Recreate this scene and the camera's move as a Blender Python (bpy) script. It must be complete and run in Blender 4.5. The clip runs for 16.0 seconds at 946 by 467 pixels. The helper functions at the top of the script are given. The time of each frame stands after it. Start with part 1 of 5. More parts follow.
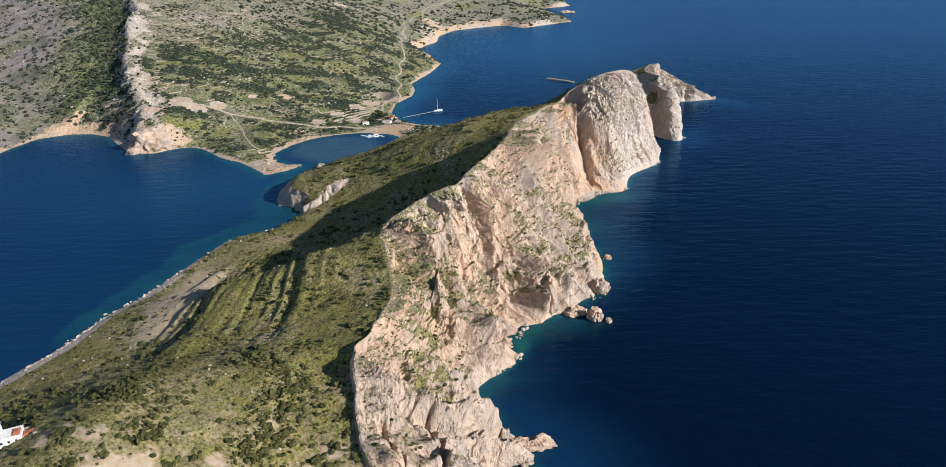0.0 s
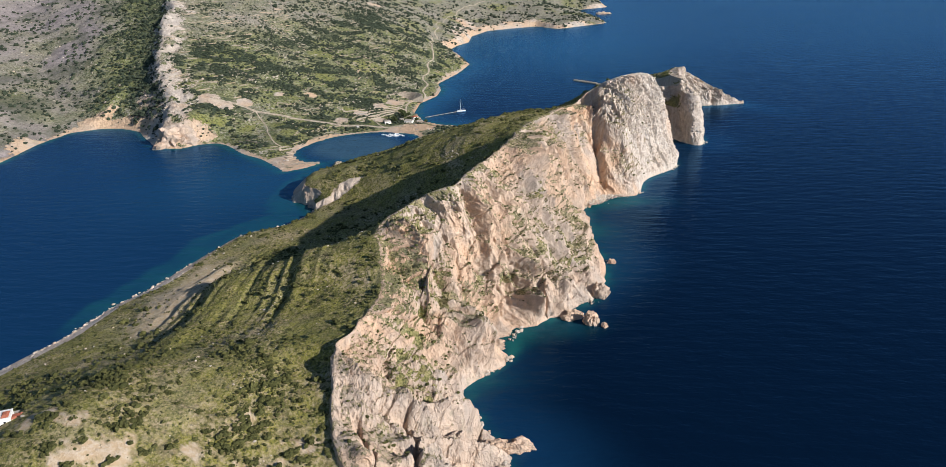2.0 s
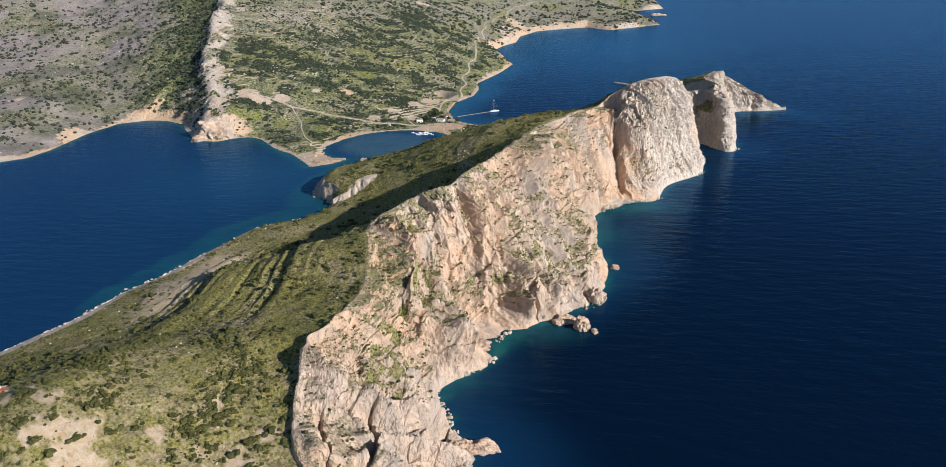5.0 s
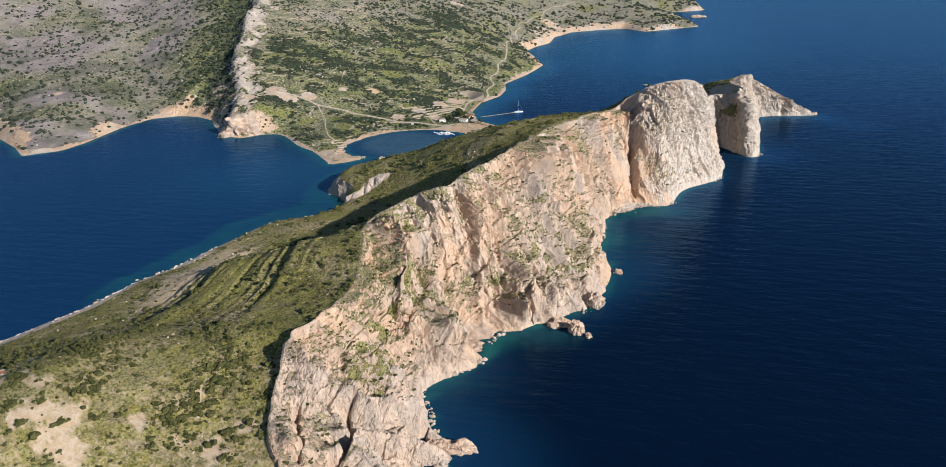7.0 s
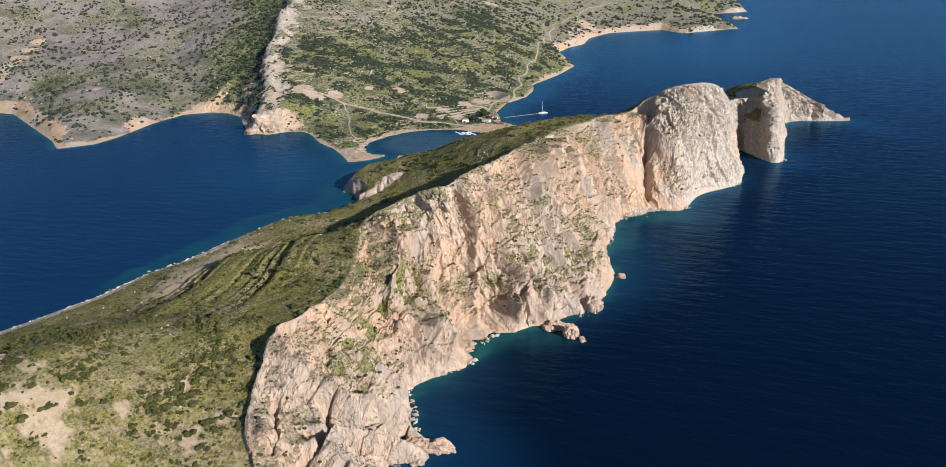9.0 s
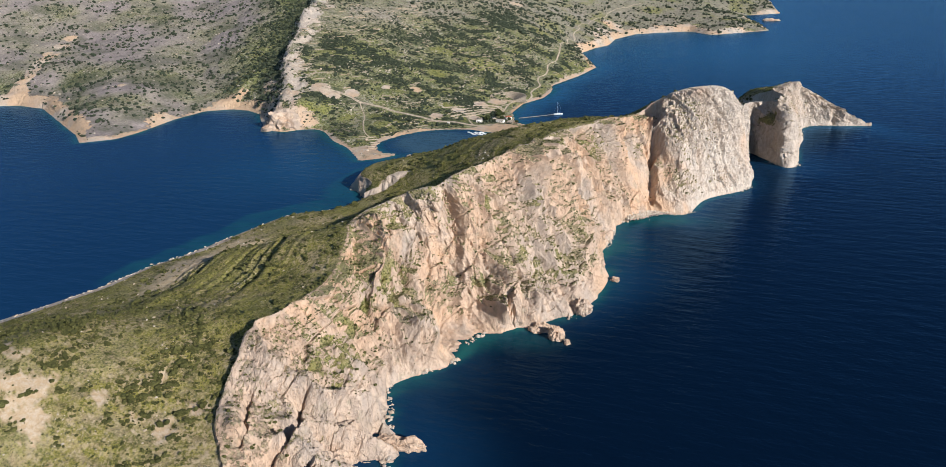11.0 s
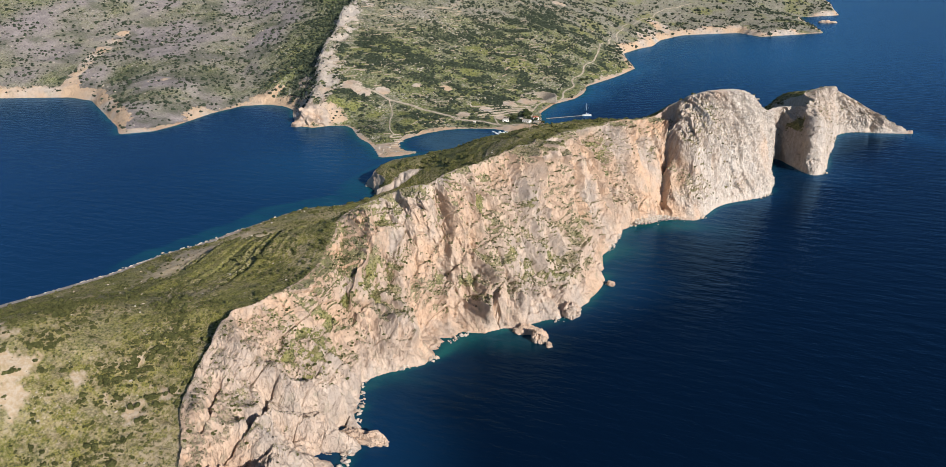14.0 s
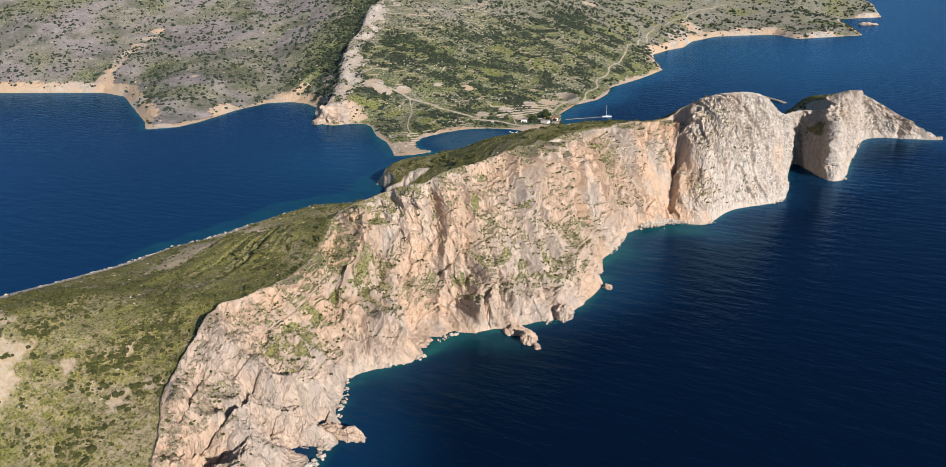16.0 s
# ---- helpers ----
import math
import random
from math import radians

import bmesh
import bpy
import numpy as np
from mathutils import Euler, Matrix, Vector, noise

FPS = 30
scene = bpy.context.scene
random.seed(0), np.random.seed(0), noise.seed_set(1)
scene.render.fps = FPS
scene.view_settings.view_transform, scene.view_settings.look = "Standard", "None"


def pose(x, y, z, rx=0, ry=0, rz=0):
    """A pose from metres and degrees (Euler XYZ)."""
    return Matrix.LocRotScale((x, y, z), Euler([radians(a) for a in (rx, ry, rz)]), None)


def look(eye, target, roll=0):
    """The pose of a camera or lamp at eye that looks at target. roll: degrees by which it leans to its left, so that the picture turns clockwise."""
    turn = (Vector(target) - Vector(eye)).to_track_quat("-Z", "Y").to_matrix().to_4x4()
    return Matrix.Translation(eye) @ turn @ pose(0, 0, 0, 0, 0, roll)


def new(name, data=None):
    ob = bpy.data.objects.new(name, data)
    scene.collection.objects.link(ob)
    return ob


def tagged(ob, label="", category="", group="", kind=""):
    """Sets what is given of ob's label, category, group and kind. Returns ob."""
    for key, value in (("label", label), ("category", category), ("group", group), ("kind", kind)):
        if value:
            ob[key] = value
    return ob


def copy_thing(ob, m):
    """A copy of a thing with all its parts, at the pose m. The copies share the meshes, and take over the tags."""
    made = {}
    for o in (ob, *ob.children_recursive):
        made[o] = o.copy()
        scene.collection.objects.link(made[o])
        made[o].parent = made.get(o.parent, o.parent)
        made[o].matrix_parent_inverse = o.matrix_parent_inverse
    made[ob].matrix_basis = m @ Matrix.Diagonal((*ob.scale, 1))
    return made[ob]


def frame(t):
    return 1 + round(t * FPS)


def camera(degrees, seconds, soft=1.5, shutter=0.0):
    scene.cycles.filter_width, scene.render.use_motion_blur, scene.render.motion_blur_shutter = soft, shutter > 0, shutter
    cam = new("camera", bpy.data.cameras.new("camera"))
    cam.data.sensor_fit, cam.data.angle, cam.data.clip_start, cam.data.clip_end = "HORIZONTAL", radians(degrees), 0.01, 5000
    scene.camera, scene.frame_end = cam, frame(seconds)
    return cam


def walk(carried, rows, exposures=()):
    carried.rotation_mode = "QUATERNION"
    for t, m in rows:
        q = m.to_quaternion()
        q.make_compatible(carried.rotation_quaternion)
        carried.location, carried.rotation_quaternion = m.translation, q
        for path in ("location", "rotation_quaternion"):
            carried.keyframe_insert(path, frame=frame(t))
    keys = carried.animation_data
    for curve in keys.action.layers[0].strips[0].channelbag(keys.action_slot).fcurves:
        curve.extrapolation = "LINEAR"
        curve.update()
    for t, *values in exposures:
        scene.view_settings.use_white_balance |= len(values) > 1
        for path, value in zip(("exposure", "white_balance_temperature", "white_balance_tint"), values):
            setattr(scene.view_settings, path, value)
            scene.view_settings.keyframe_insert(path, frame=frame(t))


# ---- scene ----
cam = camera(66.1, 16.0, soft=0.8)
PATH = [
    (0, (-0.01, 0.016, 257.495), (-0.039, 1.861, 256.725), -1.6),
    (0.5, (7.206, -0.094, 257.541), (7.15, 1.751, 256.772), -1.6),
    (1, (14.538, -0.14, 257.567), (14.456, 1.704, 256.798), -1.5),
    (1.5, (21.993, -0.067, 257.621), (21.884, 1.776, 256.853), -1.5),
    (2, (29.576, 0.146, 257.659), (29.44, 1.988, 256.892), -1.5),
    (2.5, (37.195, 0.435, 257.694), (37.034, 2.275, 256.927), -1.5),
    (3, (44.891, 0.878, 257.73), (44.703, 2.716, 256.963), -1.4),
    (3.5, (52.623, 1.444, 257.821), (52.408, 3.279, 257.055), -1.4),
    (4, (60.332, 2.192, 257.825), (60.09, 4.024, 257.059), -1.4),
    (6.5, (99.16, 7.116, 258.387), (98.78, 8.925, 257.624), -1.3),
    (7, (106.938, 8.441, 258.51), (106.53, 10.244, 257.747), -1.3),
    (7.5, (114.716, 9.942, 258.537), (114.28, 11.739, 257.774), -1.3),
    (8, (122.473, 11.581, 258.621), (122.009, 13.371, 257.86), -1.3),
    (8.5, (130.243, 13.257, 258.683), (129.751, 15.04, 257.921), -1.3),
    (9, (137.877, 15.228, 258.779), (137.358, 17.003, 258.018), -1.3),
    (11.5, (176.028, 26.07, 258.905), (175.4, 27.81, 258.145), -1.2),
    (12, (183.539, 28.561, 258.919), (182.887, 30.292, 258.159), -1.2),
    (12.5, (190.982, 31.124, 258.91), (190.307, 32.846, 258.15), -1.2),
    (13, (198.422, 33.737, 258.905), (197.723, 35.45, 258.145), -1.2),
    (13.5, (205.837, 36.519, 258.92), (205.115, 38.222, 258.16), -1.2),
    (14, (213.221, 39.422, 258.994), (212.475, 41.115, 258.234), -1.2),
    (14.5, (220.57, 42.404, 259.001), (219.801, 44.087, 258.242), -1.2),
    (15, (227.802, 45.467, 258.996), (227.009, 47.139, 258.237), -1.2),
    (15.5, (235.093, 48.688, 259.016), (234.277, 50.348, 258.257), -1.2),
    (16, (242.301, 51.97, 259.039), (241.462, 53.619, 258.28), -1.2),
]
walk(cam, [(t, look(eye, target, roll)) for t, eye, target, roll in PATH], [(0, 0.45, 6330, 10), (7, 0.41, 6400, 10), (16, 0.37, 6460, 10)])

# ---------------------------------------------------------------- world, sun
SUN_AZ, SUN_EL = -28.0, 26.0          # degrees from +x towards +y, and above the sea
SUN_POWER, SKY_POWER = 4.9, 0.065
world = bpy.data.worlds.new("world")
scene.world = world
world.use_nodes = True
wn = world.node_tree.nodes
sky = wn.new("ShaderNodeTexSky")
sky.sky_type, sky.sun_disc = "NISHITA", False
sky.sun_elevation, sky.sun_rotation = radians(SUN_EL), radians(90 - SUN_AZ)
sky.air_density, sky.dust_density, sky.ozone_density, sky.altitude = 1.0, 0.1, 3.0, 800
wn["Background"].inputs["Strength"].default_value = SKY_POWER
world.node_tree.links.new(sky.outputs[0], wn["Background"].inputs["Color"])
to_sun = Vector((math.cos(radians(SUN_EL)) * math.cos(radians(SUN_AZ)), math.cos(radians(SUN_EL)) * math.sin(radians(SUN_AZ)), math.sin(radians(SUN_EL))))
lamp = bpy.data.lights.new("sun", "SUN")
lamp.energy, lamp.angle, lamp.color = SUN_POWER, radians(0.53), (1.0, 0.935, 0.875)
sun = new("sun", lamp)
sun.matrix_world = look(to_sun * 900, (0, 0, 0))


# ---------------------------------------------------------------- small maths
def hash01(ix, iy, iz, seed=0):
    with np.errstate(over="ignore"):
        h = ix.astype(np.uint32) * np.uint32(374761393) + iy.astype(np.uint32) * np.uint32(668265263) + iz.astype(np.uint32) * np.uint32(2246822519) + np.uint32(seed * 974711 + 17)
        h = (h ^ (h >> np.uint32(13))) * np.uint32(1274126177)
        h = (h ^ (h >> np.uint32(16))) * np.uint32(2654435761)
        return (h ^ (h >> np.uint32(15))).astype(np.float64) / 4294967295.0


def vnoise(p, seed=0):
    """Smooth value noise, -1 to 1, at the rows of p."""
    i = np.floor(p).astype(np.int64)
    f = p - i
    f = f * f * f * (f * (f * 6 - 15) + 10)
    out = np.zeros(len(p))
    for a in (0, 1):
        wx = f[:, 0] if a else 1 - f[:, 0]
        for b in (0, 1):
            wy = wx * (f[:, 1] if b else 1 - f[:, 1])
            for c in (0, 1):
                out += wy * (f[:, 2] if c else 1 - f[:, 2]) * hash01(i[:, 0] + a, i[:, 1] + b, i[:, 2] + c, seed)
    return out * 2 - 1


def fbm(p, size, octaves=4, gain=0.5, seed=0, ridged=False):
    total, amp, norm = np.zeros(len(p)), 1.0, 0.0
    q = p / np.asarray(size, float)
    for k in range(octaves):
        n = vnoise(q + 31.7 * k, seed + k)
        total += amp * (1 - 2 * np.abs(n) if ridged else n)
        norm += amp
        amp *= gain
        q = q * 2.03
    return total / norm


def cells(p, size, seed=0):
    """For each row of p: a random number of the nearest cell, and how far its border is."""
    q = p / np.asarray(size, float)
    i = np.floor(q).astype(np.int64)
    d1, d2, val = np.full(len(p), 9.0), np.full(len(p), 9.0), np.zeros(len(p))
    for a in (-1, 0, 1):
        for b in (-1, 0, 1):
            for c in (-1, 0, 1):
                j = i + np.array([a, b, c])
                o = np.column_stack([hash01(j[:, 0], j[:, 1], j[:, 2], seed + k) for k in (1, 2, 3)])
                d = np.linalg.norm(j + o - q, axis=1)
                near = d < d1
                d2 = np.where(near, d1, np.minimum(d2, d))
                val = np.where(near, o[:, 0] * 0.5 + o[:, 1] * 0.5, val)
                d1 = np.where(near, d, d1)
    return val, d2 - d1


def smooth(a, b, x):
    t = np.clip((x - a) / (b - a), 0, 1)
    return t * t * (3 - 2 * t)


def spline(rows, ts):
    """Catmull-Rom through rows (n, k) at the parameters ts, 0 to n - 1."""
    rows = np.asarray(rows, float)
    n = len(rows)
    i = np.clip(np.floor(ts).astype(int), 0, n - 2)
    f = (ts - i)[:, None]
    p0, p1, p2, p3 = (rows[np.clip(i + k, 0, n - 1)] for k in (-1, 0, 1, 2))
    return 0.5 * (2 * p1 + (p2 - p0) * f + (2 * p0 - 5 * p1 + 4 * p2 - p3) * f ** 2 + (3 * p1 - p0 - 3 * p2 + p3) * f ** 3)


def to_line(pts, line):
    """Distance of pts (n, 2) to a polyline (m, 2)."""
    best = np.full(len(pts), 1e9)
    for a, b in zip(line[:-1], line[1:]):
        ab = b - a
        t = np.clip(((pts - a) @ ab) / max(ab @ ab, 1e-9), 0, 1)
        best = np.minimum(best, np.hypot(*(pts - a - t[:, None] * ab).T))
    return best


def inside(pts, loop):
    x, y = pts.T
    odd = np.zeros(len(pts), bool)
    for (xa, ya), (xb, yb) in zip(loop, np.roll(loop, -1, 0)):
        if ya != yb:
            odd ^= ((ya > y) != (yb > y)) & (x < (xb - xa) * (y - ya) / (yb - ya) + xa)
    return odd


def mesh_of(name, verts, faces, material, attrs=None, smooth_faces=True):
    """A mesh from arrays: verts (n, 3) and faces (m, 3 or 4)."""
    me = bpy.data.meshes.new(name)
    faces = np.asarray(faces, np.int32)
    k = faces.shape[1]
    me.vertices.add(len(verts))
    me.vertices.foreach_set("co", np.asarray(verts, np.float32).ravel())
    me.loops.add(faces.size)
    me.loops.foreach_set("vertex_index", faces.ravel())
    me.polygons.add(len(faces))
    me.polygons.foreach_set("loop_start", np.arange(0, faces.size, k, dtype=np.int32))
    me.polygons.foreach_set("use_smooth", np.broadcast_to(smooth_faces, len(faces)))
    for key, values in (attrs or {}).items():
        me.attributes.new(key, "FLOAT", "POINT").data.foreach_set("value", np.asarray(values, np.float32).ravel())
    me.update(calc_edges=True)
    if material:
        me.materials.append(material)
    return me


def grid_faces(nr, nc, keep=None):
    i = np.arange(nr * nc).reshape(nr, nc)
    f = np.stack([i[:-1, :-1], i[1:, :-1], i[1:, 1:], i[:-1, 1:]], -1).reshape(-1, 4)
    return f if keep is None else f[keep[f].any(1)]


def compact(verts, faces):
    used = np.unique(faces)
    back = np.full(len(verts), -1)
    back[used] = np.arange(len(used))
    return used, back[faces]


def grid_normals(v):
    n = np.cross(np.gradient(v, axis=0), np.gradient(v, axis=1))
    return n / np.maximum(np.linalg.norm(n, axis=-1, keepdims=True), 1e-9)


# ---------------------------------------------------------------- materials
class Nodes:
    """A short way to write node trees."""

    def __init__(self, name):
        self.mat = bpy.data.materials.new(name)
        self.mat.use_nodes = True
        self.tree = self.mat.node_tree
        self.bsdf = self.tree.nodes["Principled BSDF"]
        self.pos = self.tree.nodes.new("ShaderNodeNewGeometry").outputs["Position"]

    def put(self, socket, value):
        if isinstance(value, bpy.types.NodeSocket):
            self.tree.links.new(value, socket)
        else:
            socket.default_value = value if not isinstance(value, tuple) or len(value) != 3 or socket.type != "RGBA" else (*value, 1)

    def node(self, kind, out=0, props=None, **values):
        n = self.tree.nodes.new("ShaderNode" + kind)
        if props:
            for k, v in props.items():
                setattr(n, k, v)
        for k, v in values.items():
            self.put(n.inputs[int(k[1:]) if k[0] == "i" and k[1:].isdigit() else k.replace("_", " ")], v)
        return n.outputs[out]

    def scaled(self, factors):
        return self.node("VectorMath", props={"operation": "MULTIPLY"}, i0=self.pos, i1=factors)

    def noise(self, size, detail=4.0, rough=0.55, stretch=(1, 1, 1), warp=0.0):
        v = self.scaled(tuple(s / size for s in stretch))
        return self.node("TexNoise", Vector=v, Scale=1.0, Detail=detail, Roughness=rough, Distortion=warp)

    def ramp(self, value, a, b, lo=0.0, hi=1.0):
        return self.node("MapRange", props={"interpolation_type": "SMOOTHSTEP"}, i0=value, i1=a, i2=b, i3=lo, i4=hi)

    def mix(self, fac, a, b):
        return self.node("MixRGB", i0=fac, i1=a, i2=b)

    def math(self, op, a, b=0.0):
        return self.node("Math", props={"operation": op}, i0=a, i1=b)

    def attr(self, name):
        return self.node("Attribute", out=2, props={"attribute_name": name})

    def done(self, color, rough=0.9, bump=None, strength=0.5, distance=1.0, spec=0.3, metal=0.0):
        self.put(self.bsdf.inputs["Base Color"], color)
        self.put(self.bsdf.inputs["Roughness"], rough)
        self.put(self.bsdf.inputs["Specular IOR Level"], spec)
        self.put(self.bsdf.inputs["Metallic"], metal)
        if bump is not None:
            self.put(self.bsdf.inputs["Normal"], self.node("Bump", Height=bump, Strength=strength, Distance=distance))
        return self.mat


def terrain_material(name, pale, grey, warm, soil, grass, scrub, fine=1.0, cover=0.0):
    """Limestone where attribute veg is low, soil with grass and scrub where it is high."""
    n = Nodes(name)
    big, mid = n.noise(38 * fine, 5), n.noise(9 * fine, 6, 0.62)
    small, grain = n.noise(2.6 * fine, 6, 0.68), n.noise(0.7 * fine, 4, 0.6)
    streak = n.noise(7 * fine, 5, 0.6, stretch=(1, 1, 0.22))
    rock = n.mix(n.ramp(streak, 0.38, 0.66), grey, pale)
    rock = n.mix(n.math("MULTIPLY", n.ramp(big, 0.34, 0.58), n.attr("warm")), rock, warm)
    rock = n.mix(n.math("MULTIPLY", n.attr("chalk"), n.ramp(streak, 0.30, 0.55, 0.35, 0.9)), rock, n.mix(n.ramp(n.noise(2.2 * fine, 5, 0.62, stretch=(1, 1, 0.2)), 0.36, 0.60), (0.43, 0.39, 0.34), (0.64, 0.585, 0.515)))
    rock = n.mix(n.ramp(small, 0.60, 0.78, 0, 0.5), rock, (0.68, 0.605, 0.515))
    wander = n.node("TexNoise", out=1, Vector=n.scaled((0.16 / fine,) * 3), Scale=1.0, Detail=3.0)
    bent = n.node("VectorMath", props={"operation": "ADD"}, i0=n.pos, i1=n.node("VectorMath", props={"operation": "SCALE"}, i0=wander, Scale=7.0 * fine))
    squeeze = n.node("VectorMath", props={"operation": "MULTIPLY"}, i0=bent, i1=(1 / (4.2 * fine), 1 / (4.2 * fine), 1 / (10 * fine)))
    crack = n.node("TexVoronoi", props={"feature": "DISTANCE_TO_EDGE"}, Vector=squeeze, Scale=1.0)
    crack = n.ramp(n.math("ADD", crack, n.ramp(small, 0.3, 0.7, -0.05, 0.07)), 0.0, 0.07)
    facet = n.node("TexVoronoi", Vector=squeeze, Scale=2.3)
    rock = n.mix(n.math("MULTIPLY", n.math("SUBTRACT", 1.0, crack), 0.16), rock, (0.15, 0.12, 0.10))
    rock = n.mix(n.ramp(grain, 0.28, 0.42, 0.3, 0.0), rock, (0.19, 0.155, 0.125))
    rock = n.mix(n.math("MULTIPLY", n.ramp(mid, 0.55, 0.70, 0, 0.5), n.math("SUBTRACT", 1.0, n.attr("chalk"))), rock, (0.27, 0.25, 0.18))
    green = n.mix(n.ramp(mid, 0.40, 0.62), grass, scrub)
    green = n.mix(n.ramp(n.math("ADD", small, n.math("MULTIPLY", n.math("SUBTRACT", big, 0.5), 0.8)), 0.50, 0.68), green, soil)
    tuft = n.noise(4.5 * fine, 4, 0.62)
    green = n.mix(n.ramp(tuft, 0.52, 0.64, 0.0, 0.55), green, (0.225, 0.175, 0.085))
    green = n.mix(n.ramp(tuft, 0.36, 0.46, 0.6, 0.0), green, (0.118, 0.122, 0.036))
    # dry stony ground, its grey pushed to mauve to carry distance haze
    hazed_dry = n.mix(n.ramp(mid, 0.35, 0.65), (0.325, 0.28, 0.272), (0.235, 0.203, 0.198))
    green = n.mix(n.attr("dry"), green, hazed_dry)
    stip = n.noise(1.5 * fine, 3, 0.65)
    green = n.mix(n.ramp(stip, 0.53, 0.60, 0.0, 0.62 - 5 * cover), green, soil)
    lush = n.math("MULTIPLY", n.attr("lush"), n.ramp(small, 0.35, 0.6))
    green = n.mix(lush, green, (0.215, 0.220, 0.062))
    shade = n.math("MULTIPLY", n.ramp(stip, 0.37 + cover, 0.45 + cover, 0.8, 0.0), n.ramp(n.attr("dry"), 0.2, 0.8, 1.0, 0.3))
    green = n.mix(shade, green, (0.052, 0.062, 0.028))
    # thicket greens with a little haze blue mixed into the colour
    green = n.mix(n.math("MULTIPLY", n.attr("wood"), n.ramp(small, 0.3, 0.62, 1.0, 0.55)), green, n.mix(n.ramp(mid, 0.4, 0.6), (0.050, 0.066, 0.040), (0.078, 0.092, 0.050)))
    green = n.mix(n.attr("sand"), green, n.mix(n.ramp(small, 0.4, 0.62), (0.50, 0.37, 0.235), (0.56, 0.455, 0.34)))
    stony = n.math("MULTIPLY", n.ramp(small, 0.66, 0.76), n.attr("stony"))
    green = n.mix(stony, green, (0.46, 0.40, 0.33))
    v = n.ramp(n.math("ADD", n.attr("veg"), n.ramp(small, 0.25, 0.75, -0.35, 0.35)), 0.42, 0.58)
    color = n.mix(v, rock, green)
    h = n.math("ADD", n.math("MULTIPLY", small, 1.0), n.math("MULTIPLY", grain, 0.6))
    h = n.math("ADD", h, n.math("MULTIPLY", n.math("ADD", n.math("MULTIPLY", crack, 0.3), n.math("MULTIPLY", facet, n.ramp(big, 0.35, 0.65, 0.15, 0.9))), n.math("SUBTRACT", 1.0, v)))
    return n.done(color, 0.92, h, 1.0, 0.9 * fine, spec=0.15)


headland_mat = terrain_material("headland ground", (0.56, 0.445, 0.35), (0.40, 0.335, 0.28), (0.58, 0.395, 0.265), (0.42, 0.335, 0.20), (0.238, 0.220, 0.048), (0.125, 0.122, 0.034), cover=0.015)
# the mainland's soil and greens hold some blue-grey distance haze
mainland_mat = terrain_material("mainland ground", (0.60, 0.51, 0.42), (0.44, 0.39, 0.34), (0.58, 0.41, 0.27), (0.37, 0.34, 0.27), (0.24, 0.255, 0.092), (0.11, 0.135, 0.062), fine=2.2, cover=0.05)


def sea_material():
    n = Nodes("sea water")
    shallow = n.attr("shallow")
    patch = n.noise(30, 5, 0.62)
    depth = n.ramp(n.math("ADD", shallow, n.math("MULTIPLY", n.math("SUBTRACT", patch, 0.5), n.math("MULTIPLY", shallow, 1.3))), 0.10, 0.95)
    wide = n.noise(420, 3, 0.5)
    deep = n.mix(n.ramp(wide, 0.3, 0.7), (0.0036, 0.0245, 0.064), (0.0050, 0.0315, 0.080))
    # bay water lightened in its base colour, partly in place of haze
    deep = n.mix(n.attr("pale"), deep, (0.0140, 0.085, 0.165))
    # open sea: deeper water, with view-dependent dimming painted in as darker blue
    deep = n.mix(n.attr("offshore_dim"), deep, (0.0010, 0.0068, 0.0195))
    color = n.mix(depth, deep, (0.012, 0.100, 0.098))
    color = n.mix(n.ramp(shallow, 0.90, 1.0), color, (0.15, 0.20, 0.16))
    color = n.mix(n.attr("murk"), color, n.mix(n.ramp(patch, 0.35, 0.65), (0.040, 0.088, 0.112), (0.050, 0.102, 0.126)))
    swell = n.noise(11, 3, 0.5, stretch=(0.45, 1.3, 1))
    chop = n.noise(2.8, 4, 0.6, stretch=(0.6, 1.2, 1))
    h = n.math("ADD", n.math("MULTIPLY", swell, 0.9), n.math("MULTIPLY", chop, 0.26))
    bump = n.node("Bump", Height=h, Strength=1.0, Distance=1.0)
    facing = n.node("Fresnel", IOR=1.333, Normal=bump)
    body = n.node("BsdfDiffuse", Color=color, Roughness=0.0, Normal=bump)
    gloss = n.node("BsdfGlossy", Color=(0.24, 0.49, 0.84), Roughness=0.17, Normal=bump)
    mixed = n.node("MixShader", i0=n.math("MINIMUM", facing, 0.6), i1=body, i2=gloss)
    n.put(n.tree.nodes["Material Output"].inputs["Surface"], mixed)
    return n.mat


sea_mat = sea_material()

# ---------------------------------------------------------------- the headland's plan
# stations from the western end to the eastern tip: crest (x, y, z), foot of the sea cliff, northern shore
CREST = [
    (20, 150, 3), (-8, 205, 10), (-38, 246, 27), (-60, 280, 38), (-68, 320, 57), (-62, 348, 57), (-55, 388, 58), (-62, 425, 68), (-66, 448, 76),
    (-46, 472, 86), (-20, 486, 94), (-10, 500, 98), (4, 535, 100), (17, 566, 100), (24, 605, 97), (30, 642, 94), (42, 674, 93), (58, 715, 90),
    (76, 762, 85), (91, 804, 80), (101, 808, 90), (122, 808, 103), (146, 814, 109), (168, 838, 106), (179, 862, 93), (193, 896, 74), (203, 980, 60), (243, 985, 68),
    (231, 1020, 70), (244, 1080, 65), (262, 1123, 60), (296, 1140, 43), (335, 1148, 20), (366, 1152, 1)]
